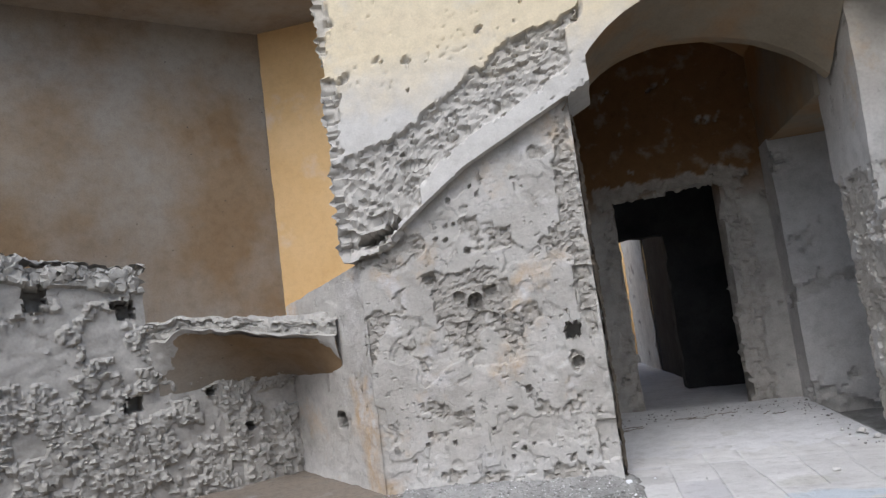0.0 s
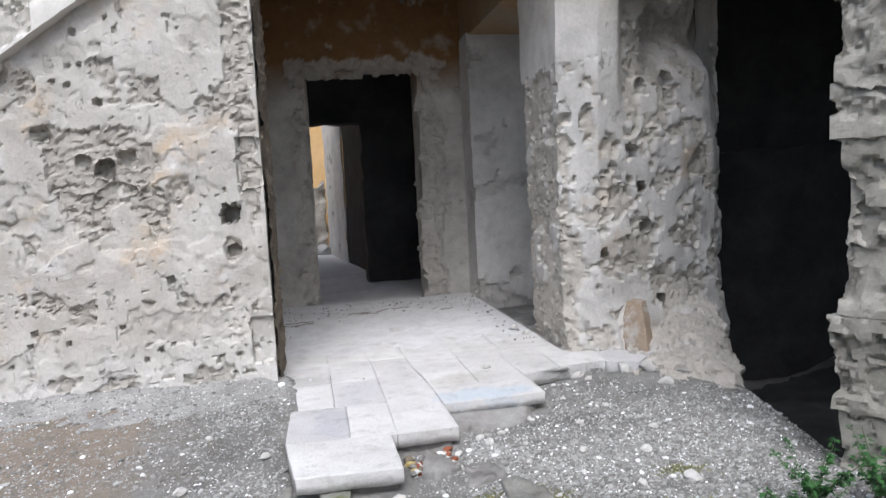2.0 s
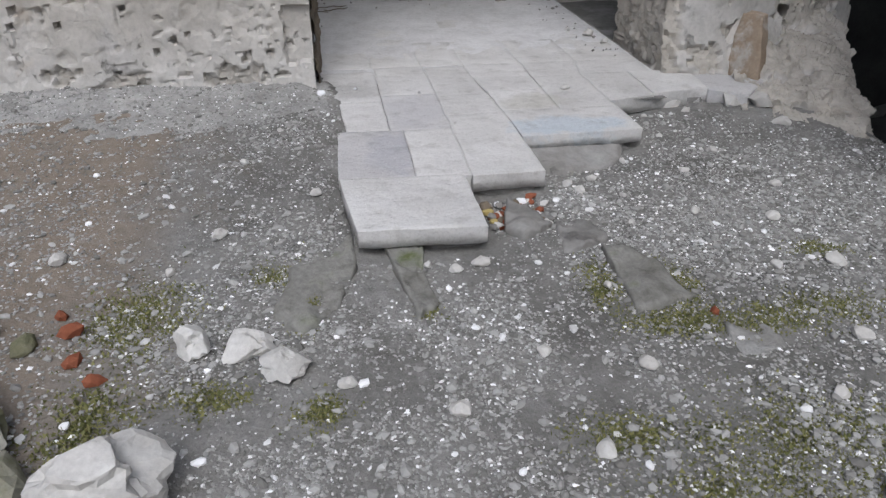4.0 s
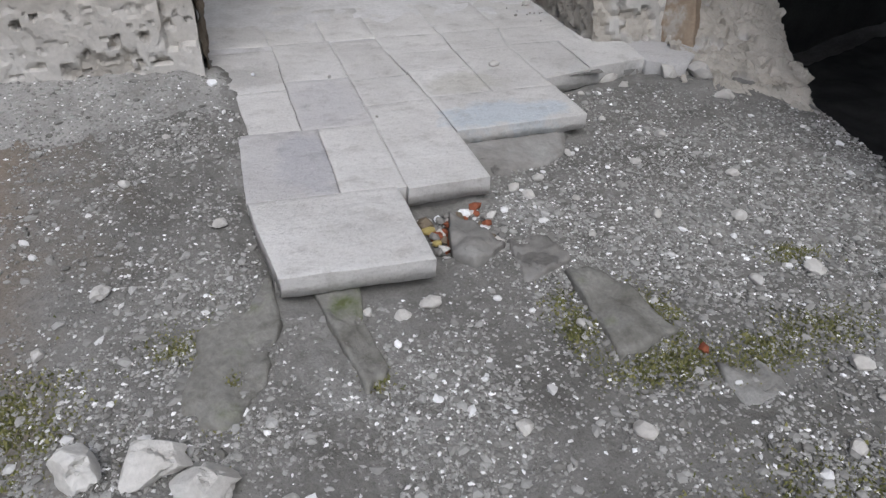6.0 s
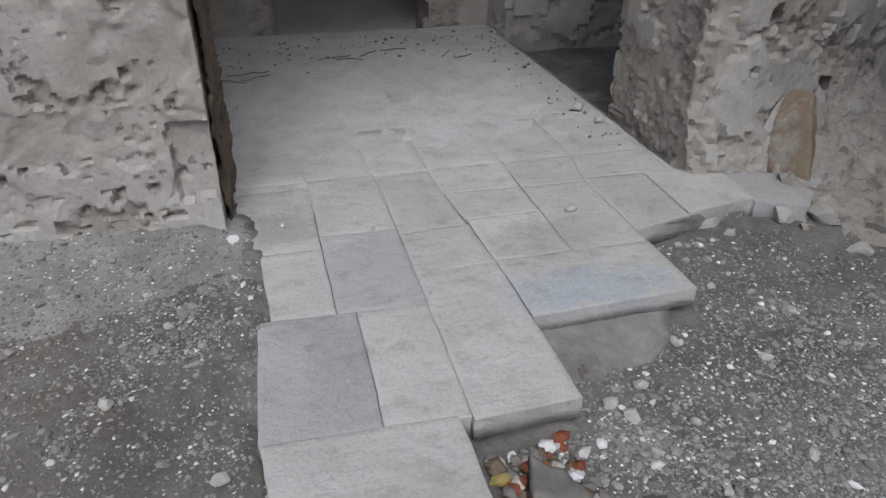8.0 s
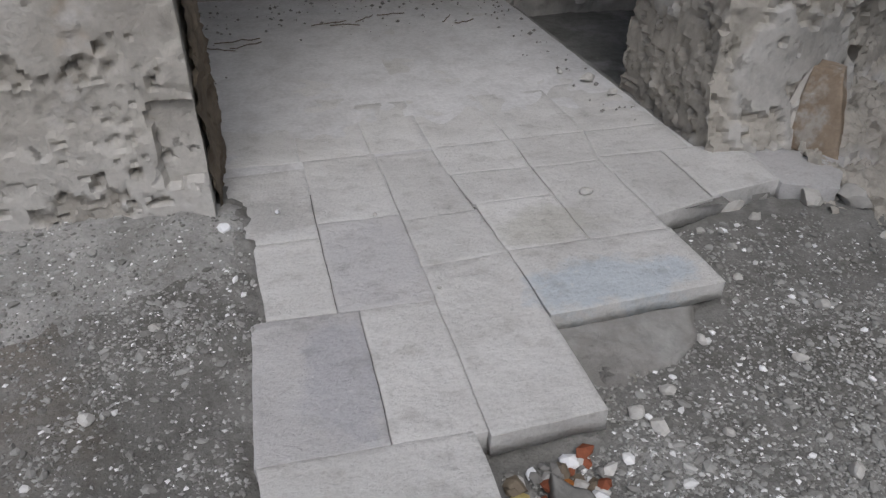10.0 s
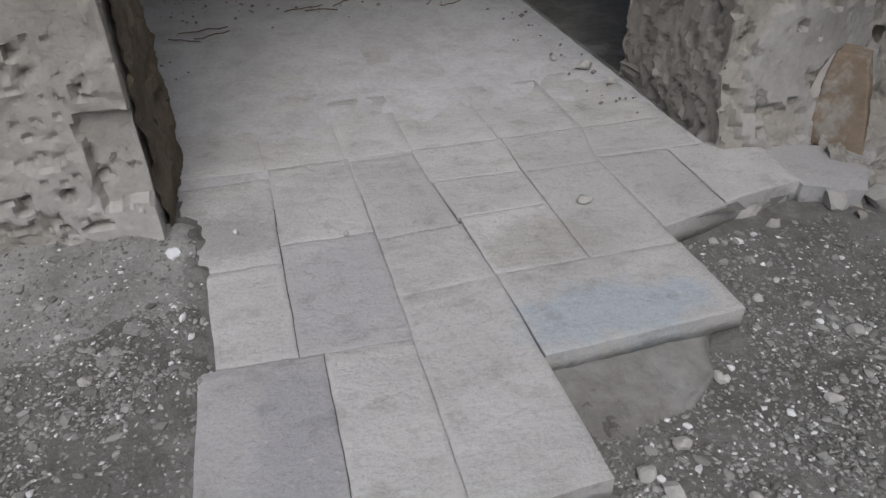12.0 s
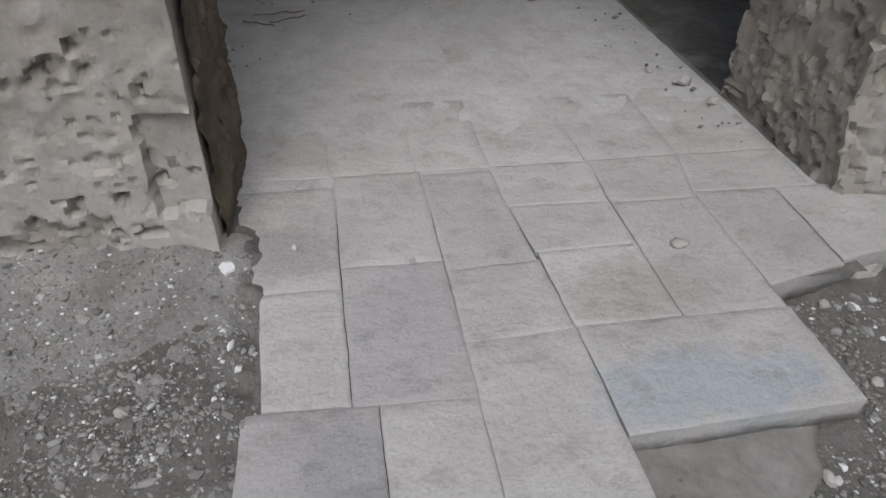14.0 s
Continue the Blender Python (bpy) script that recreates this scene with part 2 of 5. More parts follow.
M_SLAB = slab_material("limestone_slab", [(0.53, 0.52, 0.50), (0.66, 0.65, 0.63)], [(1.29, -0.71, 0.34, 0.13, (0.50, 0.56, 0.61), 0.75), (1.22, -0.34, 0.20, 0.13, (0.46, 0.45, 0.40), 0.6), (0.22, -0.03, 0.17, 0.15, (0.43, 0.42, 0.40), 0.75)])
M_SLABDARK = slab_material("grey_slab", [(0.48, 0.47, 0.465), (0.58, 0.57, 0.56)], [(0.38, -0.93, 0.13, 0.26, (0.42, 0.42, 0.445), 0.6), (0.54, -0.40, 0.17, 0.26, (0.48, 0.475, 0.48), 0.5)])


# ---- helpers for meshes ----
def part(name, bm, mat, parent=None, label="", smooth=True):
    bmesh.ops.recalc_face_normals(bm, faces=bm.faces)
    me = bpy.data.meshes.new(name)
    bm.to_mesh(me)
    bm.free()
    me.materials.append(mat)
    worn = me.attributes.get("worn")
    for p in me.polygons:
        p.use_smooth = smooth and not (worn and max(worn.data[i].value for i in p.vertices) > 0.5)
    if worn:
        me.set_sharp_from_angle(angle=0.6)
    ob = new(name, me)
    if parent:
        ob.parent = parent
    if label:
        ob["label"] = label
    return ob


def empty(name, x=0, y=0, z=0):
    ob = new(name)
    ob.location = (x, y, z)
    return ob


def patch(bm, fn, nu, nv):
    """A grid of faces over fn(u, v), with u and v from 0 to 1."""
    vs = [[bm.verts.new(fn(i / nu, j / nv)) for j in range(nv + 1)] for i in range(nu + 1)]
    for i in range(nu):
        for j in range(nv):
            bm.faces.new((vs[i][j], vs[i + 1][j], vs[i + 1][j + 1], vs[i][j + 1]))


def lerp(a, b, t):
    return a + (b - a) * t


def quad(bm, a, b, c, d, cell=0.1):
    """A flat four-sided patch a-b-c-d in cells of about the given size."""
    a, b, c, d = map(Vector, (a, b, c, d))
    nu = max(1, round(max((b - a).length, (c - d).length) / cell))
    nv = max(1, round(max((d - a).length, (c - b).length) / cell))
    patch(bm, lambda u, v: lerp(lerp(a, b, u), lerp(d, c, u), v), nu, nv)


def strip(bm, x0, x1, low, high, y0, y1, cell=0.06, back=0.3):
    """A wall along x between two height curves, from y0 (front) to y1 (back), closed on all sides."""
    nx = max(1, round((x1 - x0) / cell))
    nz = max(1, round((high((x0 + x1) / 2) - low((x0 + x1) / 2)) / cell))
    ny = max(1, round(abs(y1 - y0) / cell))
    X = lambda u: lerp(x0, x1, u)
    for y in (y0, y1):
        patch(bm, lambda u, v: (X(u), y, lerp(low(X(u)), high(X(u)), v)), nx, nz)
    for edge in (low, high):
        patch(bm, lambda u, v: (X(u), lerp(y0, y1, v), edge(X(u))), nx, ny)
    for x in (x0, x1):
        patch(bm, lambda u, v: (x, lerp(y0, y1, u), lerp(low(x), high(x), v)), ny, nz)


def prism(bm, foot, z0, z1, cell=0.08):
    """A block over a footprint, its sides in cells, with a plain top and bottom."""
    for a, b in zip(foot, foot[1:] + foot[:1]):
        quad(bm, (*a, z0), (*b, z0), (*b, z1), (*a, z1), cell)
    bm.faces.new([bm.verts.new((*p, z1)) for p in foot])
    bm.faces.new([bm.verts.new((*p, z0)) for p in foot])


def roughen(bm, amp, size=4.0, octaves=3, squash=1.0, gain=0.5):
    """Moves the vertices by smooth vector noise; amp is a length or a function of the place."""
    for v in bm.verts:
        a = amp(v.co) if callable(amp) else amp
        if a:
            p = Vector((v.co.x, v.co.y, v.co.z * squash)) * size
            d = Vector()
            g = 1.0
            for _ in range(octaves):
                d += noise.noise_vector(p) * g
                p *= 2.3
                g *= gain
            v.co += d * a


def smooth(a, b, x):
    t = min(1, max(0, (x - a) / (b - a)))
    return t * t * (3 - 2 * t)


def facet(p):
    """The height of a broken face: tilted flats that meet in sharp edges, from about -1 to 1."""
    _, c = noise.voronoi(p)
    r, q = noise.cell_vector(c[0] * 13.7), p - c[0]
    return 0.6 * r.x + 0.8 * (r.y * q.x + r.z * q.z)


def shatter(bm, depth, mask, size=7.0, squash=1.6, keep=None):
    """Breaks a surface open along its normals where the mask is above 0: a rim, then sharp fragments. Notes the broken part in 'worn'."""
    bmesh.ops.remove_doubles(bm, verts=bm.verts, dist=0.0012)
    bm.normal_update()
    worn = bm.verts.layers.float.get("worn") or bm.verts.layers.float.new("worn")
    for v in bm.verts:
        if keep and not keep(v.co):
            continue
        c = v.co
        n1 = noise.noise(c * 4.0) + 0.55 * noise.noise(c * 9.5) + 0.35 * noise.noise(c * 23.0)
        k = mask(c) + 0.42 * n1
        if k <= 0:
            continue
        a = min(1, k / 0.05)
        p = Vector((c.x, c.y, c.z * squash)) * size
        p += 0.45 * noise.noise_vector(p * 1.3)
        h = 0.5 * facet(p) + 0.42 * facet(p * 2.3 + Vector((5, 1, 3))) + 0.34 * facet(p * 5.3 + Vector((2, 8, 1)))
        h += 0.8 * smooth(0.28, 0.40, noise.noise(p * 1.5 + Vector((4, 9, 1))))
        v.co = c - v.normal * (a * depth * (0.40 + 0.75 * h + 0.35 * min(1, k)))
        v[worn] = max(v[worn], a)


def pock(bm, depth, level, keep, size=26.0):
    """Small ragged chips, thick in some parts of a surface and thin in others."""
    bm.normal_update()
    for v in bm.verts:
        c = v.co
        if keep(c):
            gate = noise.noise(c * 2.1 + Vector((3, 1, 7)))
            q = Vector((c.x, c.y, c.z * 1.5)) * size
            h = noise.noise(q) + 0.6 * noise.noise(q * 1.9) + 0.5 * gate
            if h > level:
                v.co = c - v.normal * (depth * min(1, (h - level) / 0.12))


def patches(c, rows):
    """How far a place on a wall lies inside any of the worn patches (x, z, half width, half height, strength)."""
    k = 0.0
    for x, z, rx, rz, power in rows:
        d = ((c.x - x) / rx) ** 2 + ((c.z - z) / rz) ** 2
        if d < 1:
            k = max(k, power * (1 - d))
    return k


def punch(bm, holes, axis, sign):
    """Square-cornered holes (u, z, half width, depth, reach) in faces that look along an axis."""
    for v in bm.verts:
        c = v.co
        u = c.x if axis == 1 else c.y
        for hu, hz, r, depth, reach in holes:
            w = 1 + 0.35 * noise.noise(Vector((u * 30, c.z * 30, hu)))
            if abs(c[axis] - reach) < 0.12 and (abs(u - hu) ** 4 + abs(c.z - hz) ** 4) ** 0.25 < r * w:
                c[axis] += sign * depth


def stone(name, x, y, z, size, mat, parent=None, seed=0, flat=0.6, label="", smooth=False, turn=0, jag=0.35, sub=2):
    """An irregular broken stone that sits on height z."""
    bm = bmesh.new()
    bmesh.ops.create_icosphere(bm, subdivisions=sub, radius=0.5)
    off = Vector((seed * 7.3, seed * 3.1, seed * 1.7))
    sx, sy, sz = size if isinstance(size, tuple) else (size, size, size * flat)
    for v in bm.verts:
        v.co *= 1 + jag * noise.noise(v.co * 2.2 + off) + 0.18 * noise.noise(v.co * 6 + off) + (0.09 * noise.noise(v.co * 15 + off) + 0.05 * noise.noise(v.co * 31 + off) if sub > 2 else 0)
        v.co = Vector((v.co.x * sx, v.co.y * sy, v.co.z * sz))
    cuts = random.Random(seed)
    for ax in range(7):
        d = Vector((cuts.uniform(-1, 1), cuts.uniform(-1, 1), cuts.uniform(-0.2, 1))).normalized()
        lim = 0.40 * math.sqrt((d.x * sx) ** 2 + (d.y * sy) ** 2 + (d.z * sz) ** 2) * cuts.uniform(0.7, 1.0)
        for v in bm.verts:
            k = v.co.dot(d)
            if k > lim:
                v.co -= d * (k - lim) * 0.92
    ob = part(name, bm, mat, parent, label, smooth)
    low = min(v.co.z for v in ob.data.vertices)
    ob.matrix_basis = pose(x, y, z - low - 0.12 * sz, 0, 0, turn)
    return ob


def structure(ob, label, category):
    return tagged(ob, label, category, kind="structure")


# ---- ground ----
def ground_z(x, y):
    """The height of the earth: a hollow right of the paving, a bank against the pier and towards the dark opening."""
    z = -0.105
    if x < 0.2:
        z += 0.075 * min(1, max(0, (y + 1.75) / 0.5)) * min(1, max(0, (0.2 - x) / 0.12))
        z += 0.03 * min(1, max(0, (y + 1.0) / 0.5))
        z += 0.045 * min(1, max(0, (y + 0.7) / 0.65)) * min(1, max(0, (0.05 - x) / 0.1))
        z += 0.05 * min(1, max(0, (-0.3 - x) / 1.2)) * min(1, max(0, (-1.2 - y) / 0.6))
    if x > 2.0:
        d = math.hypot(x - 3.0, (y - 0.15) * 0.9)
        z += 0.10 * max(0, 1 - d / 1.15) ** 1.3
        side = (x - 3.25) * 2.15 - (y - 0.45) * 0.5
        z -= 0.9 * min(1, max(0, (side - 0.05) / 0.7))
    if 0.6 < x < 1.05 and -1.6 < y < -1.1:
        z -= 0.05 * max(0, 1 - math.hypot((x - 0.84) / 0.2, (y + 1.37) / 0.2) ** 2)
    p = Vector((x, y, 0))
    return z + 0.016 * noise.noise(p * 1.3) + 0.010 * noise.noise(p * 4.1)


def bank_z(x, y):
    """The height of the pale dust that lies along the pier's foot, below the earth where it ends."""
    p = Vector((x, y, 3))
    return ground_z(x, y) + 0.026 * min(1, (y + 0.45) / 0.35) + 0.016 * noise.noise(p * 3.5) + 0.014 * noise.noise(p * 14.0)


def drift_z(x, y):
    """The height of the dirt washed against the paving's edge."""
    p = Vector((x, y, 0))
    k = max(0, 1 - ((x - 0.08) / 0.14) ** 2)
    fade = min(1, max(0, (y + 1.2) / 0.15))
    return lerp(-0.07, -0.045, (y + 1.2) / 1.3) - 0.06 * (1 - fade) + k * fade * (0.058 + 0.03 * noise.noise(p * 7.0) + 0.016 * noise.noise(p * 19.0)) * (0.75 + 0.25 * min(1, max(0, (y + 1.0) / 0.5)))


bm = bmesh.new()
X0, X1, Y0, Y1 = -4.6, 5.4, -6.2, 2.4
xs = sorted({-400, -60, -20, -9, *np.round(np.arange(X0, X1, 0.05), 3).tolist(), 8, 20, 60, 400})
ys = sorted({-400, -60, -20, -9, *np.round(np.arange(Y0, Y1, 0.05), 3).tolist(), 4, 8, 14, 60, 400})
V = [[bm.verts.new((x, y, (ground_z(x, y) if X0 <= x <= X1 and Y0 <= y <= Y1 else -0.11) - (0.06 if -0.3 < x < 2.2 and y > 0.25 else 0))) for y in ys] for x in xs]
for i in range(len(xs) - 1):
    for j in range(len(ys) - 1):
        bm.faces.new((V[i][j], V[i + 1][j], V[i + 1][j + 1], V[i][j + 1]))
roughen(bm, lambda p: 0.008 if abs(p.x) < 6 and abs(p.y) < 7 else 0, 9.0, 2)
ground = structure(part("ground", bm, M_GROUND), "grey-brown gravelly earth with patches of moss and rubble", "ground")

bm = bmesh.new()
quad(bm, (-1.7, -0.6, 0), (0.12, -0.6, 0), (0.12, 0.05, 0), (-1.7, 0.05, 0), 0.02)
for v in bm.verts:
    v.co.z = bank_z(v.co.x, v.co.y)
structure(part("dust_bank", bm, M_DRIFT), "pale dust and plaster grit along the pier's foot", "ground")

# ---- front wall: the plastered pier, the wall above it with its arch ----
def diag(x):
    pts = [(-2.2, 1.95), (-1.6, 2.06), (-1.31, 2.28), (-0.88, 2.58), (0.22, 3.10)]
    for (a, za), (b, zb) in zip(pts, pts[1:]):
        if x <= b:
            return lerp(za, zb, (x - a) / (b - a))
    return pts[-1][1]


def arch(x):
    d = (x - 1.12) / (1.17 if x < 1.12 else 1.45)
    return 2.55 + 1.17 * math.sqrt(max(0.0, 1 - d * d))


def inner_arch(x):
    d = (x - 0.85) / (0.95 if x < 0.85 else 1.4)
    return 2.55 + 0.95 * math.sqrt(max(0.0, 1 - d * d))


PIER_WORN = [(-0.95, 1.54, 0.40, 0.27, 0.75), (-1.03, 1.25, 0.24, 0.28, 0.6), (-0.72, 1.22, 0.18, 0.2, 0.45), (-1.29, 1.73, 0.12, 0.09, 0.6), (-0.06, 2.2, 0.11, 0.95, 0.62), (-0.04, 1.45, 0.09, 0.5, 0.5), (-0.22, 1.92, 0.22, 0.13, 0.5),
             (-0.19, 0.94, 0.08, 0.10, 0.55), (-1.62, 2.0, 0.45, 0.22, 0.5), (-1.66, 1.45, 0.34, 0.4, 0.33), (-0.28, 2.62, 0.10, 0.07, 0.55), (-0.5, 1.35, 0.16, 0.13, 0.4), (-1.35, 0.6, 0.3, 0.25, 0.2), (-0.3, 0.10, 0.4, 0.12, 0.36),
             (-0.35, 0.12, 0.5, 0.14, 0.3), (-1.2, 0.1, 0.6, 0.12, 0.25), (-0.75, 2.05, 0.3, 0.2, 0.25)]


def pier_recess(c):
    """Shallow sunk panels with crisp sides: an arched niche, a notch at the jamb's foot and one higher up."""
    d = 0.0
    w = 0.012 * noise.noise(c * 11)
    if abs(c.x + 0.87 + w) < 0.15 and 0.98 < c.z + w and (c.z < 1.25 or math.hypot(c.x + 0.87, c.z - 1.25) < 0.15 + w):
        d = 0.032
    if c.x > -0.115 + w and 0.17 + w < c.z < 0.475 + w:
        d = 0.05
    if c.x > -0.125 + w and 1.36 + w < c.z < 1.66:
        d = 0.035
    return d


bm = bmesh.new()
strip(bm, -1.87, 0.03, lambda x: -0.3, lambda x: min(diag(x), 2.95) + 0.04, -0.03, 0.6, 0.0125)
at_front = lambda c: c.y < 0.01
for v in bm.verts:
    if at_front(v.co):
        c = v.co
        h = noise.noise(c * 2.1) + 0.5 * noise.noise(c * 5.3) + 0.3 * noise.noise(c * 12.0)
        d = pier_recess(c)
        c.y += d if d else 0.012 * smooth(0.04, 0.09, h) + 0.009 * smooth(0.34, 0.38, h)
punch(bm, [(-0.195, 1.175, 0.06, 0.2, -0.03), (-0.19, 0.93, 0.028, 0.08, -0.03), (-0.592, 0.766, 0.026, 0.07, -0.03), (-0.79, 0.25, 0.017, 0.05, -0.03), (-0.69, 0.31, 0.015, 0.05, -0.03), (-0.62, 0.342, 0.014, 0.04, -0.03), (-1.235, 0.408, 0.017, 0.05, -0.03), (-1.435, 0.48, 0.022, 0.05, -0.03), (-1.46, 0.40, 0.016, 0.05, -0.03), (-0.916, 0.483, 0.012, 0.04, -0.03), (-0.937, 1.92, 0.024, 0.07, -0.03),
           (-1.042, 2.348, 0.018, 0.05, -0.03), (-1.109, 2.03, 0.016, 0.05, -0.03), (-1.194, 2.05, 0.014, 0.04, -0.03), (-1.03, 2.15, 0.013, 0.04, -0.03), (-0.622, 2.04, 0.015, 0.05, -0.03), (-0.85, 2.44, 0.014, 0.04, -0.03), (-0.80, 2.36, 0.018, 0.03, -0.03), (-0.93, 1.50, 0.045, 0.1, -0.03), (-1.29, 1.735, 0.035, 0.09, -0.03), (-0.80, 1.56, 0.04, 0.07, -0.03), (-1.06, 1.55, 0.03, 0.06, -0.03)], 1, 1)
shatter(bm, 0.03, lambda c: patches(c, PIER_WORN) - 0.25, 11.0, 1.8, lambda c: c.y < 0.25)
pock(bm, 0.014, 0.74, lambda c: c.y < 0.05)
roughen(bm, lambda p: 0.004 + 0.012 * max(0, 0.25 - p.z), 5.0, 3, 1.3, 0.5)
pier = structure(part("wall_front", bm, M_PIER), "pale grey plastered ruin wall with pockmarks and stained patches", "wall")
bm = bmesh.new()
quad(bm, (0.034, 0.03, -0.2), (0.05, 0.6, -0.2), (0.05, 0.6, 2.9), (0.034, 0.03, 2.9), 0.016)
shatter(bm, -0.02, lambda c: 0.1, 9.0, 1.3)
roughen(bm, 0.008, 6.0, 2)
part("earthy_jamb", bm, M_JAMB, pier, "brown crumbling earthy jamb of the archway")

bm = bmesh.new()
quad(bm, (-1.86, -0.03, -0.3), (-3.2, 1.28, -0.3), (-3.2, 1.28, 1.75), (-1.86, -0.03, 1.95), 0.02)
quad(bm, (-1.86, 0.6, -0.3), (-3.2, 1.6, -0.3), (-3.2, 1.6, 1.75), (-1.86, 0.6, 1.95), 0.3)
quad(bm, (-1.86, -0.03, 1.95), (-3.2, 1.28, 1.75), (-3.2, 1.6, 1.75), (-1.86, 0.6, 1.95), 0.2)
punch(bm, [(-2.36, 0.62, 0.065, 0.22, 0.46)], 1, 1)
roughen(bm, 0.012, 5.0, 3)
structure(part("wall_pier_side", bm, M_PIER), "smooth grey plaster cheek of the wall with one square hole", "wall")


def plaster_edge(x):
    """The ragged lower limit of the plaster left on the upper wall."""
    pts = [(-2.2, 2.75), (-1.6, 2.9), (-1.2, 3.02), (-0.9, 3.25), (-0.4, 3.5), (0.3, 3.75)]
    for (a, za), (b, zb) in zip(pts, pts[1:]):
        if x <= b:
            return lerp(za, zb, (x - a) / (b - a))
    return pts[-1][1]


def upper_worn(c):
    """Bare rubble between the moulding along the lower edge and the plaster above."""
    if c.x > 0.24:
        return -0.6
    low = diag(c.x) + (0.0 if c.x < -1.25 else 0.20 if c.x < 0.1 else 0.5)
    band = min((c.z - low) / 0.12, (plaster_edge(c.x) - c.z) / 0.16)
    side = 0.5 * max(0, 1 - abs(c.x + 1.95) / 0.16)
    return max(min(0.55, band), side - 0.3, -0.5)


bm = bmesh.new()
strip(bm, -1.95, 0.22, diag, lambda x: 5.0, -0.12, 0.6, 0.017)
patch(bm, lambda u, v: (lerp(0.2, 2.12, u), -0.115, lerp(arch(lerp(0.2, 2.12, u)), 5.0, v)), 60, 50)
for v in bm.verts:
    c = v.co
    if c.x < -1.2 and c.y < 0.2 and c.z < 2.85:
        h = c.z * 5.5 + 1.4 * noise.noise(Vector((c.x * 1.6, 2, c.z * 1.5))) + 0.35 * noise.noise(c * 6)
        c.y += 0.045 * smooth(-0.2, 0.3, noise.noise(c * 3.0)) * smooth(0.72, 0.86, h % 1.0) * smooth(-1.1, -1.35, c.x)
shatter(bm, 0.055, upper_worn, 8.0, 1.7, lambda c: c.y < 0.4)
pock(bm, 0.014, 0.75, lambda c: c.y < -0.05, 20.0)
punch(bm, [(x, 2.10 + 0.02 * k, 0.035, 0.22, -0.10) for k, x in enumerate((-1.80, -1.74, -1.68, -1.62, -1.56, -1.50))], 1, 1)
roughen(bm, 0.004, 7.0, 3)
structure(part("wall_upper", bm, M_UPPER), "broken upper wall with flaking pale ochre plaster over rubble", "wall")

bm = bmesh.new()
patch(bm, lambda u, v: (lerp(-0.02, 2.12, u), lerp(-0.115, 0.5, v), lerp(max(arch(lerp(-0.02, 2.12, u)), 2.9), inner_arch(lerp(-0.02, 2.12, u)), v)), 60, 16)
strip(bm, -0.06, 2.12, inner_arch, lambda x: 5.0, 0.5, 0.62, 0.05)
roughen(bm, 0.008, 4.0)
structure(part("ceiling_arch", bm, M_VAULT), "stained plaster soffit of the splayed arch", "ceiling")

# ---- passage behind the arch ----
VX, VZ, VR = 1.10, 2.95, 1.48
bm = bmesh.new()
patch(bm, lambda u, v: (VX + VR * math.cos(lerp(math.pi - 0.05, 0.05, u)), lerp(0.58, 3.1, v), VZ + VR * math.sin(lerp(math.pi - 0.05, 0.05, u))), 48, 30)
patch(bm, lambda u, v: (VX + (VR + 0.3) * math.cos(lerp(math.pi - 0.05, 0.05, u)), lerp(0.58, 3.1, v), VZ + (VR + 0.3) * math.sin(lerp(math.pi - 0.05, 0.05, u))), 24, 4)
roughen(bm, 0.012, 3.0)
structure(part("ceiling_vault", bm, M_VAULT), "barrel vault of stained ochre plaster over the passage", "ceiling")


def end_worn(c):
    """The end wall is broken round its doorway."""
    k = max(0, 1 - min(abs(c.x - 0.33), abs(c.x - 1.72)) / 0.24) * (c.z < 2.75)
    k = max(k, max(0, 1 - abs(c.z - 2.66) / 0.16) * (0.15 < c.x < 1.95))
    return 0.62 * k - 0.28


def vault_z(x):
    return VZ + math.sqrt(max(0.01, VR * VR - (x - VX) ** 2)) + 0.06


bm = bmesh.new()
strip(bm, -0.42, 0.38, lambda x: -0.2, lambda x: max(vault_z(x), 3.1), 3.02, 3.5, 0.024)
strip(bm, 1.60, 2.55, lambda x: -0.2, lambda x: max(vault_z(x), 3.2), 3.02, 3.5, 0.024)
strip(bm, 0.38, 1.60, lambda x: 2.6 + 0.05 * (x > 1.0), vault_z, 3.02, 3.5, 0.024)
shatter(bm, 0.045, end_worn, 8.0, 1.4, lambda c: c.y < 3.3)
roughen(bm, 0.008, 4.0, 3)
wall_end = structure(part("wall_end", bm, M_INNER), "passage end wall, orange plaster above worn grey, with a broken doorway", "wall")

bm = bmesh.new()
prism(bm, [(-0.26, 0.58), (-0.26, 3.05), (-0.9, 3.05), (-0.9, 0.58)], -0.2, 3.4, 0.08)
roughen(bm, 0.03, 4.0)
structure(part("wall_passage", bm, M_INNER), "rough plastered side wall inside the passage", "wall")

# side opening: far cheek, lintel and a short dark space
bm = bmesh.new()
quad(bm, (2.10, 3.04, -0.2), (2.10, 2.62, -0.2), (2.10, 2.62, 2.92), (2.10, 3.04, 2.92), 0.03)
quad(bm, (2.10, 2.62, -0.2), (3.6, 2.62, -0.2), (3.6, 2.62, 2.92), (2.10, 2.62, 2.92), 0.03)
quad(bm, (2.10, 3.04, -0.2), (3.6, 3.04, -0.2), (3.6, 3.04, 2.92), (2.10, 3.04, 2.92), 0.4)
shatter(bm, 0.05, lambda c: 0.6 * max(0, 1 - abs(c.z - 1.15 - 0.35 * (c.x - 2.1)) / 0.13) + 0.5 * max(0, 1 - c.z / 0.4) - 0.27, 6.0, 1.2, lambda c: c.y < 3.0)
roughen(bm, 0.008, 4.0, 3)
structure(part("wall_cheek", bm, M_CHEEK), "worn plaster cheek of the side opening with a crack", "wall")
bm = bmesh.new()
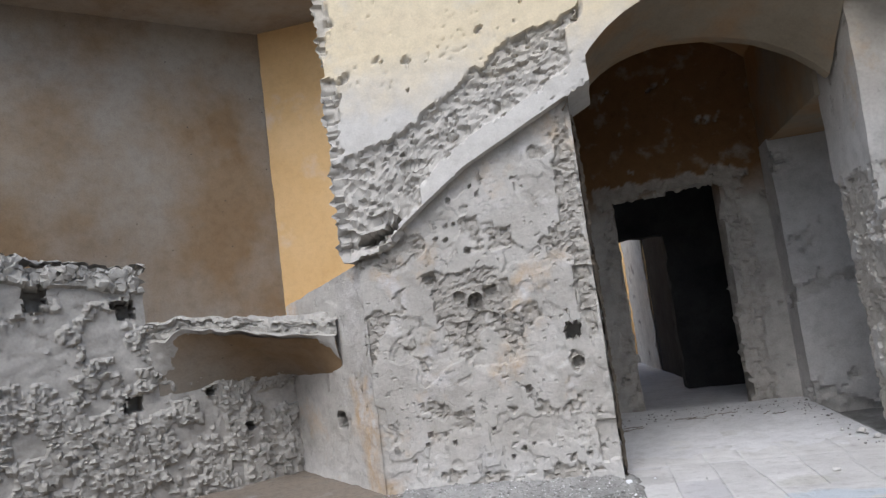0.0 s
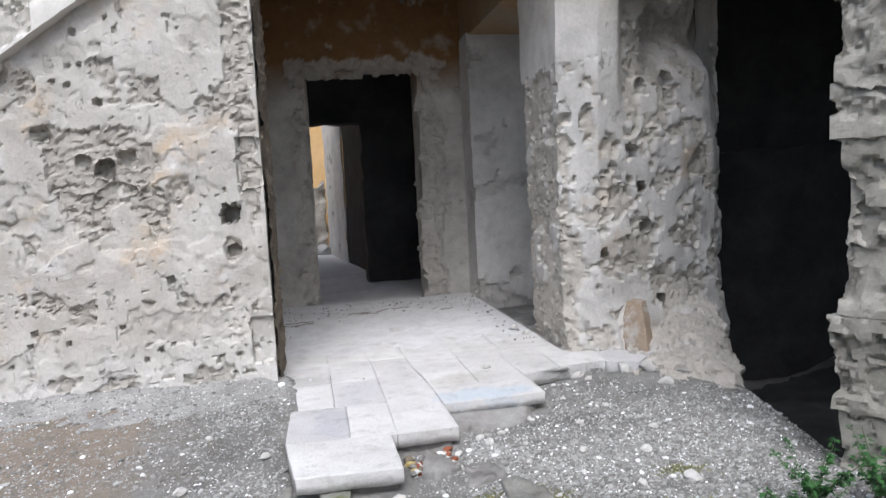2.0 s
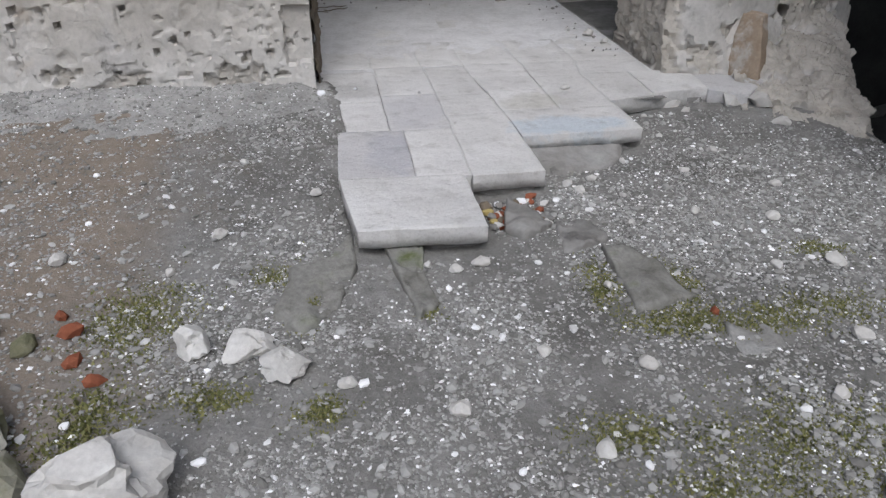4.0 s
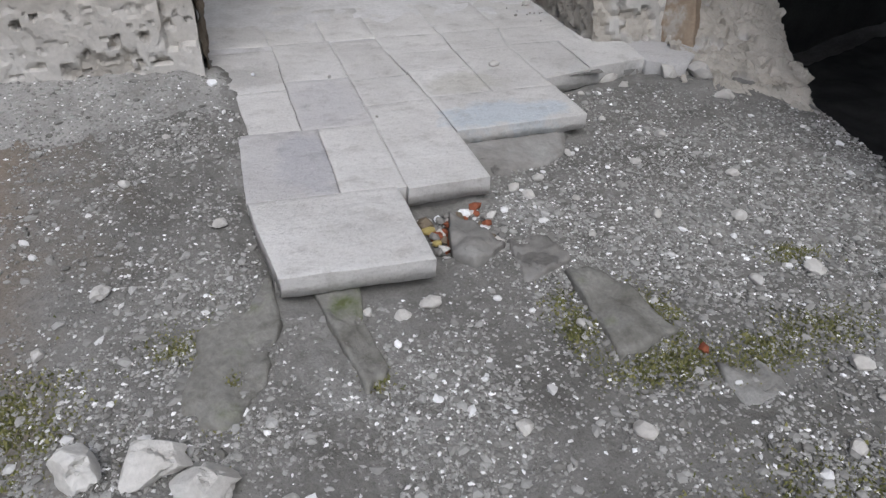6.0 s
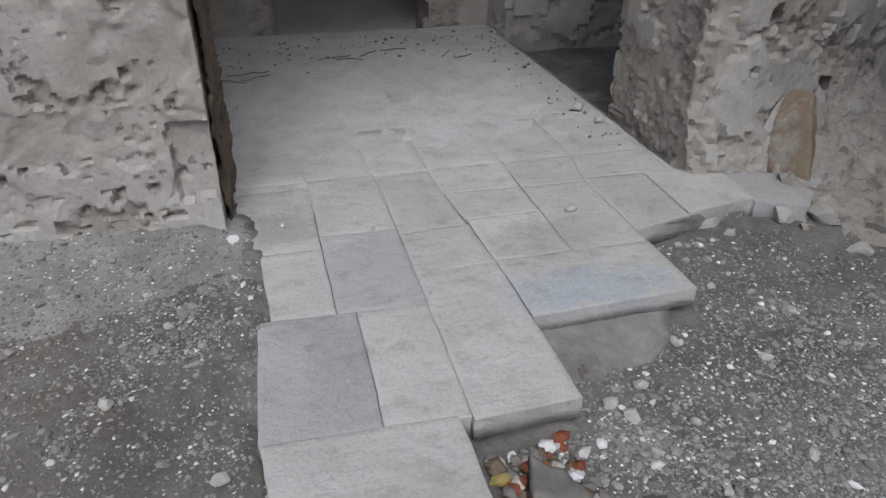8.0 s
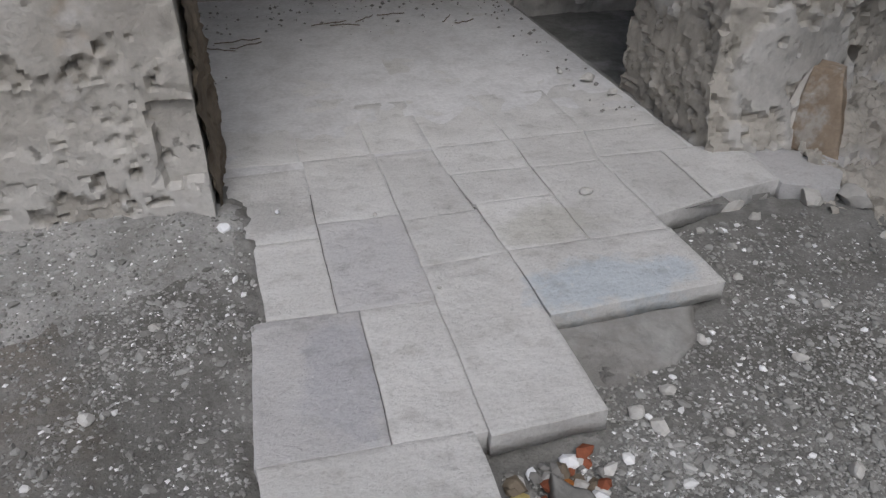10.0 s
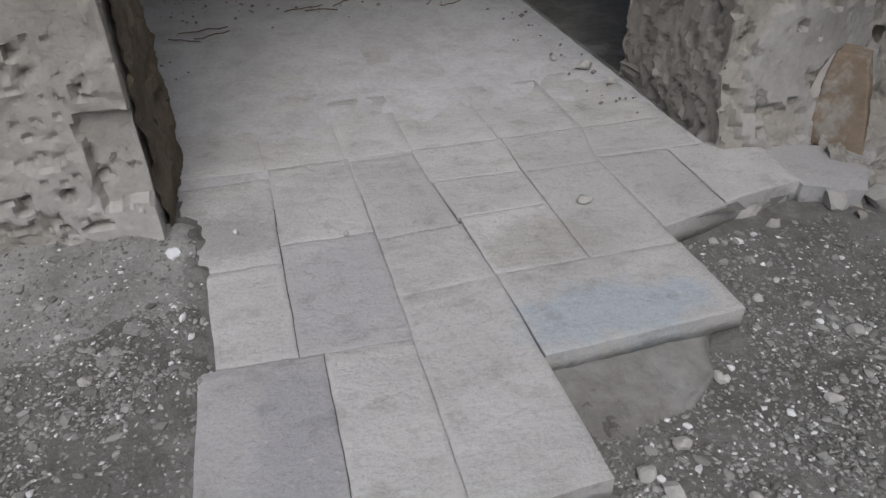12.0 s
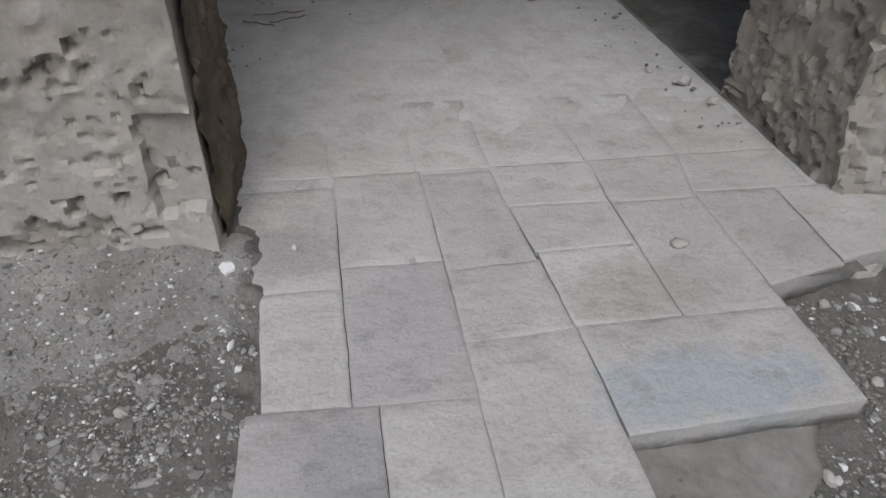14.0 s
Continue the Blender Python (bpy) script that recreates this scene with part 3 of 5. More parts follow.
prism(bm, [(2.115, 0.9), (2.115, 3.05), (2.7, 3.05), (2.7, 0.9)], 2.9, 4.4, 0.06)
roughen(bm, 0.012, 4.0)
structure(part("wall_lintel", bm, M_VAULT), "brown-stained plaster over the side opening", "wall")

# ---- rock pier between the archway and the dark opening ----
def rock_worn(c):
    """Plaster stays on the middle of the pier and high up; the arris, the foot and the outer side are broken."""
    w = 0.10 * noise.noise(c * 3.1)
    k = -0.45
    if c.z < 2.25 + 2 * w:
        k = max(k, 0.22 - 1.9 * abs(c.x - 2.17) + 0.1 * (c.y > 0.2) - 0.4 * smooth(1.9, 2.25, c.z))
    if c.x > 2.72 + w:
        k = max(k, 0.03)
    if c.z < 0.75 + 2 * w:
        k = max(k, 0.05)
    if 2.2 < c.x < 2.8 and c.z < 1.9:
        k = max(k, -0.16)
    return k


bm = bmesh.new()
prism(bm, [(2.13, 0.12), (2.45, 0.10), (2.8, 0.22), (3.3, 0.40), (3.7, 0.56), (4.0, 0.95), (3.9, 1.3), (2.16, 0.98)], -0.3, 4.6, 0.017)
for v in bm.verts:
    c = v.co
    if c.y < 0.7 and c.z > 1.6:
        c.y -= 0.10 * min(1, (c.z - 1.6) / 1.2)
    if c.z < 0.35:
        c.y -= 0.10 * (0.35 - c.z) / 0.35 * (c.y < 0.9)
    if c.y < 0.9:
        c.y += 0.10 * smooth(2.62, 2.74, c.x) * smooth(2.75, 2.5, c.z) * smooth(1.6, 2.1, c.z) + 0.42 * smooth(2.92, 3.02, c.x) * smooth(2.05, 2.6, c.z)
roughen(bm, lambda p: 0.02 * (1 if p.x > 2.8 or p.z < 1.2 else 0.35), 3.0, 2)
for hx, hz, r in ((2.78, 1.48, 0.05), (2.87, 1.2, 0.045), (2.91, 0.90, 0.04), (2.92, 2.0, 0.03), (3.2, 2.05, 0.05), (2.48, 0.715, 0.03), (3.05, 0.3, 0.03)):
    for v in bm.verts:
        w = 1 + 0.5 * noise.noise(v.co * 25)
        if abs(v.co.x - hx) ** 3 + abs(v.co.z - hz) ** 3 < (r * w) ** 3 and v.co.y < 0.6:
            v.co.y += 0.12
shatter(bm, 0.036, rock_worn, 9.0, 1.5, lambda c: c.y < 1.0)
pock(bm, 0.014, 0.72, lambda c: c.y < 0.9 and c.z < 2.2, 22.0)
rock = structure(part("wall_rock", bm, M_ROCK), "weathered rough rock pier with remains of grey plaster", "wall")
bm = bmesh.new()
patch(bm, lambda u, v: (lerp(2.64, 3.0, u) + 0.05 * v * (u - 0.5), lerp(0.16, -0.06 - 0.08 * v, min(1, 4 * min(u, 1 - u) + 0.1)), lerp(2.62, 5.5, v)), 26, 150)
patch(bm, lambda u, v: (lerp(2.64, 3.0, u), lerp(0.3, -0.06, v), 2.62 + 0.05 * (1 - v)), 12, 10)
shatter(bm, 0.04, lambda c: 0.5 * smooth(2.95, 2.65, c.z) + 0.3 * smooth(2.85, 2.98, c.x) - 0.25, 7.0, 1.2)
roughen(bm, 0.012, 4.0, 2)
part("corbel", bm, M_ROCK, rock, "broken stone corbel with chipped corners")

# ---- dark room to the side ----
# Walls and ceiling are coloured near black for the room's lack of light.
bm = bmesh.new()
quad(bm, (3.9, 1.2, -1.3), (4.6, 1.9, -1.3), (4.6, 1.9, 5.0), (3.9, 1.2, 5.0), 0.1)
quad(bm, (4.6, 1.9, -1.3), (7.5, 1.6, -1.3), (7.5, 1.6, 1.5), (4.6, 1.9, 1.5), 0.1)
quad(bm, (4.55, 2.05, 1.5), (7.5, 1.75, 1.5), (7.5, 1.75, 5.0), (4.55, 2.05, 5.0), 0.1)
quad(bm, (4.6, 1.9, 1.5), (7.5, 1.6, 1.5), (7.5, 1.8, 1.5), (4.55, 2.1, 1.5), 0.1)
quad(bm, (7.5, 1.7, -1.3), (7.5, -6.0, -1.3), (7.5, -6.0, 5.0), (7.5, 1.7, 5.0), 0.4)
roughen(bm, 0.05, 3.0)
structure(part("wall_side_room", bm, M_UNLIT), "dark rough wall inside the unlit side room", "wall")
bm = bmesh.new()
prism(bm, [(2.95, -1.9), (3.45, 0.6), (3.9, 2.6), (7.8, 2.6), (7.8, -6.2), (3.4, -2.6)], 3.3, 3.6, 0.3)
structure(part("ceiling_side_room", bm, M_UNLIT), "dark ceiling of the side room", "ceiling")

# Near-black sheets over the earth, in place of shade inside the opening.
bm = bmesh.new()
quad(bm, (3.5, 0.6, -0.72), (7.6, 1.9, -0.72), (7.6, -6.0, -0.72), (3.35, -1.7, -0.72), 0.1)
roughen(bm, 0.05, 3.0)
patch(bm, lambda u, v: (lerp(lerp(3.62, 2.86, u), lerp(4.3, 3.7, u), v), lerp(0.75, -1.95, u), ground_z(lerp(lerp(3.62, 2.86, u), lerp(4.3, 3.7, u), v), lerp(0.75, -1.95, u)) + 0.02), 60, 24)
structure(part("floor_side_room", bm, M_UNLIT), "sunken floor of the side room, its shade put into near-black colour", "floor")
bm = bmesh.new()
prism(bm, [(2.95, -1.9), (3.45, 0.5), (3.95, 0.5), (3.45, -1.9)], 3.25, 5.2, 0.08)
roughen(bm, 0.04, 4.0)
structure(part("wall_over_opening", bm, M_ROCK), "rough masonry above the dark side opening", "wall")

# Overhang added just above the view to shade the pier's upper plaster.
bm = bmesh.new()
prism(bm, [(2.14, -0.45), (3.05, -0.45), (3.45, 0.5), (2.14, 0.16)], 3.5, 5.0, 0.08)
roughen(bm, 0.012, 4.0)
structure(part("wall_shading_pier", bm, M_VAULT), "brown plaster overhang added out of view to shade the rock pier", "wall")

# ---- rooms behind the doorway ----
# This room's gloom is held in the near-black colour of its surfaces.
bm = bmesh.new()
prism(bm, [(-1.3, 3.5), (-1.3, 5.2), (-1.6, 5.2), (-1.6, 3.5)], -0.2, 3.6, 0.2)
prism(bm, [(2.7, 3.5), (2.7, 5.2), (3.0, 5.2), (3.0, 3.5)], -0.2, 3.6, 0.2)
strip(bm, -1.6, 0.15, lambda x: -0.2, lambda x: 3.6, 5.2, 5.65, 0.1)
strip(bm, 1.10, 3.0, lambda x: -0.2, lambda x: 3.6, 5.2, 5.65, 0.1)
strip(bm, 0.15, 1.10, lambda x: 2.27, lambda x: 3.6, 5.2, 5.65, 0.1)
roughen(bm, 0.03, 4.0)
structure(part("wall_dark_room", bm, M_UNLIT), "near-black unlit room walls with an inner doorway", "wall")
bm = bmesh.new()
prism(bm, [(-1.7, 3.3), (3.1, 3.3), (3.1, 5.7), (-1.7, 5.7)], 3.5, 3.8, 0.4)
structure(part("ceiling_dark_room", bm, M_UNLIT), "near-black flat ceiling of the unlit inner room", "ceiling")
bm = bmesh.new()
quad(bm, (-6, 3.02, -0.05), (3.2, 3.02, -0.05), (3.2, 13, -0.02), (-6, 13, -0.02), 0.2)
roughen(bm, 0.015, 3.0)
structure(part("floor_inner", bm, M_DUST), "dusty grey floor of the inner rooms", "floor")
bm = bmesh.new()
quad(bm, (0.97, 8.2, -0.1), (0.70, 10.4, -0.1), (0.70, 10.4, 4.2), (0.97, 8.2, 4.2), 0.1)
quad(bm, (1.0, 8.2, -0.1), (1.0, 10.4, -0.1), (1.0, 10.4, 4.2), (1.0, 8.2, 4.2), 0.4)
roughen(bm, 0.025, 4.0)
structure(part("wall_white", bm, M_WHITE), "daylit white plaster wall flaking to grey below", "wall")
bm = bmesh.new()
strip(bm, -6, 3.2, lambda x: -0.2, lambda x: 4.2, 12.0, 12.4, 0.15)
roughen(bm, 0.02, 3.0)
structure(part("wall_far", bm, M_ORANGE), "far wall of orange plaster", "wall")
bm = bmesh.new()
prism(bm, [(2.9, 5.6), (2.9, 12.1), (3.2, 12.1), (3.2, 5.6)], -0.2, 4.2, 0.3)
prism(bm, [(-6.2, 3.6), (-6.2, 12.3), (-5.9, 12.3), (-5.9, 3.6)], -0.2, 4.2, 0.3)
# Near-black block stands where the dark opening beside the white wall is.
prism(bm, [(1.0, 8.2), (1.24, 6.4), (1.5, 6.4), (1.3, 8.2)], -0.2, 4.2, 0.3)
structure(part("wall_far_side", bm, M_UNLIT), "near-black side walls of the far room and a block for its dark opening", "wall")
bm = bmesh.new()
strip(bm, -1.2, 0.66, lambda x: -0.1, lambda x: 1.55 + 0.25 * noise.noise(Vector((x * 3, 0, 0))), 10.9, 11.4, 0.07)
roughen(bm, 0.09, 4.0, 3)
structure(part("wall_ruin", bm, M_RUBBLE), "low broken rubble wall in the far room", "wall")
# Unseen roof added over the far room's near end to keep daylight off.
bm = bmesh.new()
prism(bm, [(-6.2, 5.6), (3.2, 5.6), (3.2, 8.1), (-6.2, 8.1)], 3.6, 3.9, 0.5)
structure(part("ceiling_far_shade", bm, M_UNLIT), "unseen ceiling added to darken the near end of the far room", "ceiling")
stone("boulder", 0.55, 10.4, -0.03, 0.5, M_STONE, seed=71)
tagged(bpy.data.objects["boulder"], "pale boulder beside the far rubble wall", "boulder")

# ---- alcove to the side: lower wall, broken floor, upper room ----
CA, CB = Vector((-3.16, 1.24, 0)), Vector((-6.7, -2.3, 0))


def side_top(u):
    return 1.62 if u < 0.28 else 2.22 + 0.25 * min(1, (u - 0.3) / 0.3) + 0.05 * noise.noise(Vector((u * 14, 0, 0)))


bm = bmesh.new()
wide = lambda u: lerp(0.28, 1, u)
patch(bm, lambda u, v: (*lerp(CA, CB, u).xy, lerp(-0.3, 1.6, v)), 300, 112)
patch(bm, lambda u, v: (*lerp(CA, CB, wide(u)).xy, lerp(1.6, side_top(wide(u)), v)), 200, 34)
patch(bm, lambda u, v: ((lerp(CA, CB, wide(u)) + Vector((-0.35, 0.35, 0)) * v).xy[:] + (side_top(wide(u)),)), 122, 10)
patch(bm, lambda u, v: ((lerp(CA, CB, 0.28) + Vector((-0.35, 0.35, 0)) * u).xy[:] + (lerp(1.6, side_top(0.301), v),)), 10, 14)
patch(bm, lambda u, v: (*(lerp(CA, CB, u) + Vector((-0.35, 0.35, 0))).xy, lerp(-0.3, 1.6, v)), 30, 6)
top_of = lambda p: side_top(max(0.301, (CA.x - p.x) / (CA.x - CB.x)))
roughen(bm, lambda p: 0.012 + 0.04 * (p.z > top_of(p) - 0.16), 6.0, 3, 1.0, 0.6)
shatter(bm, 0.05, lambda p: 0.16 + 0.3 * noise.noise(p * 1.1) if p.z < 1.3 else 0.5 if p.z > top_of(p) - 0.2 else -0.12, 13.0, 1.0)
for hx, hz, r in ((-4.27, 1.86, 0.075), (-4.78, 2.02, 0.10), (-4.25, 0.98, 0.06), (-3.75, 1.0, 0.04), (-3.5, 0.6, 0.04)):
    for v in bm.verts:
        d = max(abs(v.co.x - hx) * 1.6, abs(v.co.z - hz)) / r + 0.3 * noise.noise(v.co * 20)
        if d < 1 and abs(v.co.y - v.co.x - 4.4) < 0.14:
            v.co += Vector((-0.16, 0.16, 0))
side = structure(part("wall_side", bm, M_SIDE), "heavily pitted grey masonry wall stripped of plaster", "wall")

FA, FB = Vector((-4.10, 0.30, 0)), Vector((-2.28, 0.40, 0))
bm = bmesh.new()
front = lambda u: lerp(FA, FB, u) + Vector((0, -0.12 + 0.1 * noise.noise(Vector((u * 5, 2, 0))), 0))
lip = lambda u: 0.22 - 0.07 * smooth(0.08, 0.2, u)
rear = lambda u: (lerp(FA, CA, u / 0.52) if u < 0.52 else lerp(CA, FB, (u - 0.52) / 0.48))
zf = lambda u: lerp(1.52, 1.22, u) + 0.15 * smooth(0.08, 0.2, u) + 0.03 * noise.noise(Vector((u * 9, 5, 0)))
patch(bm, lambda u, v: (*lerp(front(u), rear(u), v).xy, lerp(zf(u) + lip(u), 1.62, v)), 90, 24)
patch(bm, lambda u, v: (*lerp(front(u), rear(u), v).xy, lerp(zf(u), 1.06, v)), 90, 24)
patch(bm, lambda u, v: (*front(u).xy, lerp(zf(u), zf(u) + lip(u), v)), 90, 12)
patch(bm, lambda u, v: (*lerp(front(0), rear(0), u).xy, lerp(lerp(zf(0), 1.06, u), lerp(zf(0) + lip(0), 1.62, u), v)), 6, 6)
shatter(bm, 0.05, lambda p: 0.4 if p.y < 0.5 else -0.1, 9.0, 1.2, lambda p: p.z > zf((p.x + 4.1) / 1.82) + 0.005)
roughen(bm, 0.02, 5.0, 2)
structure(part("floor_broken", bm, M_SIDE), "broken edge of an upper floor over a brown plastered underside", "floor")
bm = bmesh.new()
patch(bm, lambda u, v: (*lerp(front(u) + Vector((0, 0.03, 0)), rear(u), v).xy, lerp(zf(u), 1.06, v) - 0.035), 30, 10)
roughen(bm, 0.012, 5.0)
structure(part("ceiling_cove", bm, M_BROWN), "brown plastered cove under the broken floor", "ceiling")

bm = bmesh.new()
quad(bm, (-3.0, 1.1, 1.56), (-1.0, 0.5, 1.56), (-1.0, 4.2, 1.56), (-4.6, 4.2, 1.56), 0.3)
quad(bm, (-3.0, 1.1, 1.56), (-4.6, 4.2, 1.56), (-7.4, 1.4, 1.56), (-5.3, -0.1, 1.56), 0.3)
quad(bm, (-3.0, 1.1, 1.4), (-1.0, 0.5, 1.4), (-1.0, 4.2, 1.4), (-4.6, 4.2, 1.4), 0.5)
structure(part("floor_upper", bm, M_DUST), "dusty remains of an upper storey floor", "floor")
bm = bmesh.new()
quad(bm, (-4.52, 4.0, 1.4), (-0.8, 4.0, 1.4), (-0.8, 4.0, 6.4), (-4.52, 4.0, 6.4), 0.12)
quad(bm, (-4.52, 4.3, 1.4), (-0.8, 4.3, 1.4), (-0.8, 4.3, 6.4), (-4.52, 4.3, 6.4), 0.6)
roughen(bm, 0.012, 3.0)
structure(part("wall_orange", bm, M_ORANGE), "smooth orange plaster wall of the upper room", "wall")
bm = bmesh.new()
quad(bm, (-4.5, 4.05, 1.4), (-7.6, 0.95, 1.4), (-7.6, 0.95, 6.4), (-4.5, 4.05, 6.4), 0.1)
quad(bm, (-4.8, 4.35, 1.4), (-7.9, 1.25, 1.4), (-7.9, 1.25, 6.4), (-4.8, 4.35, 6.4), 0.6)
roughen(bm, 0.015, 3.0)
structure(part("wall_brown", bm, M_BROWN), "faded brown plaster wall of the upper room", "wall")
bm = bmesh.new()
prism(bm, [(-0.7, 2.4), (-0.7, 4.3), (-4.8, 4.4), (-8.0, 1.2), (-7.2, 0.4), (-4.5, 2.6)], 6.2, 6.5, 0.4)
structure(part("ceiling_upper", bm, M_BROWN), "brown plaster ceiling of the upper room", "ceiling")
bm = bmesh.new()
prism(bm, [(-4.92, -0.80), (-5.2, -0.35), (-6.2, -1.0), (-5.6, -1.6)], 2.1, 6.4, 0.05)
for v in bm.verts:
    v.co.x += 0.22 * max(0, 1 - abs(v.co.z - 3.9) / 0.5) - 0.1
roughen(bm, 0.10, 4.0, 4, 1.0, 0.65)
structure(part("wall_stump", bm, M_RUBBLE), "jagged stump of a rubble wall", "wall")

# ---- plain walls that close the yard ----
bm = bmesh.new()
prism(bm, [(-6.6, -2.3), (-6.6, -9.5), (-7.1, -9.5), (-7.1, -2.3)], -0.3, 3.6, 0.5)
structure(part("wall_west", bm, M_SIDE), "rough grey wall along the yard", "wall")
bm = bmesh.new()
prism(bm, [(-7.1, -9.5), (6.0, -9.5), (6.0, -10.0), (-7.1, -10.0)], -0.3, 3.0, 0.5)
structure(part("wall_south", bm, M_SIDE), "rough grey wall behind the yard", "wall")

# ---- block pier beside the dark opening ----
def block_pier():
    root = structure(empty("wall_blocks", 2.9, -2.5, -0.1), "pier of large weathered tuff blocks with open joints", "wall")
    rng = random.Random(5)
    o, along, deep = Vector((2.60, -2.05, 0)), Vector((0.5, -0.866, 0)), Vector((0.866, 0.5, 0))
    z, row = -0.25, 0
    for h in (0.42, 0.44, 0.37, 0.41, 0.255, 0.40, 0.36, 0.42, 0.4, 0.45, 0.42):
        s = rng.uniform(-0.02, 0.03)
        while s < 1.9:
            w = rng.uniform(0.30, 0.52)
            bm = bmesh.new()
            cell = 0.018 if s < 0.7 else 0.05
            foot = [(0, 0), (w - 0.004, 0), (w - 0.004, 0.5), (0, 0.5)]
            for p, q in zip(foot, foot[1:] + foot[:1]):
                quad(bm, (*p, 0), (*q, 0), (*q, h - 0.005), (*p, h - 0.005), cell)
            for lid in (0, h - 0.005):
                quad(bm, *[(*p, lid) for p in foot], cell)
            bmesh.ops.remove_doubles(bm, verts=bm.verts, dist=0.001)
            m = Matrix.Translation(o + along * s + deep * rng.uniform(-0.02, 0.02) + Vector((0, 0, z))) @ Matrix((along, deep, (0, 0, 1))).transposed().to_4x4()
            bmesh.ops.transform(bm, matrix=m, verts=bm.verts)
            roughen(bm, 0.02, 3.0, 2)
            shatter(bm, 0.045, lambda c: 0.08, 8.0, 0.8)
            pock(bm, 0.02, 0.5, lambda c: True, 13.0)
            ob = part("stone_block", bm, M_BLOCK)
            ob.parent = root
            ob.matrix_parent_inverse = Matrix.Translation((-2.9, 2.5, 0.1))
            s += w
        z += h
        row += 1
    bm = bmesh.new()
    c = [o + deep * 0.05 + along * 0.05, o + deep * 0.05 + along * 1.9, o + deep * 0.45 + along * 1.9, o + deep * 0.45 + along * 0.05]
    prism(bm, [p.xy[:] for p in c], -0.3, 4.5, 0.2)
    core = part("core", bm, M_BLOCK, root)
    core.matrix_parent_inverse = Matrix.Translation((-2.9, 2.5, 0.1))


block_pier()
bm = bmesh.new()
prism(bm, [(3.5, -3.55), (4.0, -3.3), (4.4, -9.6), (4.0, -9.6)], -0.3, 4.4, 0.4)
structure(part("wall_east", bm, M_ROCK), "rough wall along the yard", "wall")

# ---- paving ----
def paving():
    root = structure(empty("pavement", 1.0, 0.5, 0), "paving of pale limestone slabs laid in staggered rows", "pavement")
    back = Matrix.Translation((-1.0, -0.5, 0))
    D, W = M_SLABDARK, M_SLAB
    outer_slabs = [
        ((0.17, -1.64), (0.66, -1.67), (0.655, -1.205), (0.12, -1.19), W, 0.004, 0.075),
        ((0.115, -1.185), (0.445, -1.195), (0.45, -0.66), (0.13, -0.645), D, 0.0, 0.08),
        ((0.451, -1.195), (0.69, -1.215), (0.694, -0.672), (0.456, -0.66), W, 0.003, 0.08),
        ((0.695, -1.235), (1.017, -1.225), (1.007, -0.475), (0.699, -0.49), W, 0.006, 0.075),
        ((1.022, -0.835), (1.645, -0.815), (1.645, -0.475), (1.012, -0.47), W, 0.008, 0.07),
    ]
    middle_slabs = [
        ((0.175, -0.635), (0.385, -0.65), (0.38, -0.222), (0.15, -0.215), W, -0.002, 0.08),
        ((0.391, -0.65), (0.696, -0.665), (0.694, -0.13), (0.386, -0.125), D, 0.0, 0.08),
        ((0.699, -0.484), (1.005, -0.468), (0.99, -0.165), (0.70, -0.18), W, 0.002, 0.08),
        ((1.010, -0.464), (1.322, -0.468), (1.322, -0.125), (0.998, -0.13), W, 0.003, 0.08),
        ((1.328, -0.47), (1.642, -0.47), (1.642, 0.105), (1.328, 0.11), W, 0.004, 0.08),
        ((1.650, -0.37), (1.935, -0.31), (1.95, 0.13), (1.648, 0.14), W, 0.002, 0.095),
        ((1.945, -0.29), (2.30, -0.235), (2.34, 0.12), (1.956, 0.13), W, 0.004, 0.11),
        ((2.30, -0.26), (2.50, -0.36), (2.74, -0.12), (2.352, 0.13), D, -0.004, 0.12),
    ]
    inner_slabs = [
        ((0.03, -0.205), (0.378, -0.215), (0.38, 0.33), (0.02, 0.33), W, 0.0, 0.08),
        ((0.386, -0.12), (0.694, -0.125), (0.69, 0.40), (0.387, 0.40), W, 0.001, 0.08),
        ((0.70, -0.174), (0.982, -0.16), (0.95, 0.375), (0.698, 0.375), W, 0.0, 0.08),
        ((0.99, -0.125), (1.322, -0.12), (1.32, 0.12), (0.97, 0.13), W, 0.002, 0.08),
        ((0.965, 0.136), (1.32, 0.125), (1.335, 0.40), (0.955, 0.40), W, 0.0, 0.08),
        ((1.328, 0.116), (1.642, 0.11), (1.70, 0.40), (1.342, 0.40), W, 0.001, 0.08),
        ((1.65, 0.146), (2.10, 0.136), (2.12, 0.40), (1.71, 0.40), W, 0.0, 0.08),
    ]
    slabs = outer_slabs + middle_slabs + inner_slabs
    rng = random.Random(3)
    xs = [-0.24, 0.37, 0.68, 0.96, 1.33, 1.71, 2.12]
    for c in range(6):
        y = 0.406
        while y < 3.0:
            n = min(3.03, y + rng.uniform(0.42, 0.7))
            if n > 2.7:
                n = 3.03
            x0 = xs[c] + 0.003
            slabs.append(((x0, y), (xs[c + 1] - 0.003, y), (xs[c + 1] - 0.003, n - 0.005), (x0, n - 0.005), W, rng.uniform(-0.003, 0.002), 0.08))
            y = n
    for k, (a, b, c, d, mat, lift, thick) in enumerate(slabs):
        bm = bmesh.new()
        a, b, c, d = (Vector((*p, 0)) for p in (a, b, c, d))
        a += Vector((-0.0017, -0.002, 0))
        b += Vector((0.0017, -0.002, 0))
        c += Vector((0.0017, 0.002, 0))
        d += Vector((-0.0017, 0.002, 0))
        ledge = k in (10, 11, 12)
        nu = 16 if k < 20 else 5
        at = lambda u, v: lerp(lerp(a, b, u), lerp(d, c, u), v)
        ring = [0, 0.008] + [i / nu for i in range(1, nu)] + [0.992, 1]
        m = len(ring)
        out = lambda i: i in (0, m - 1)
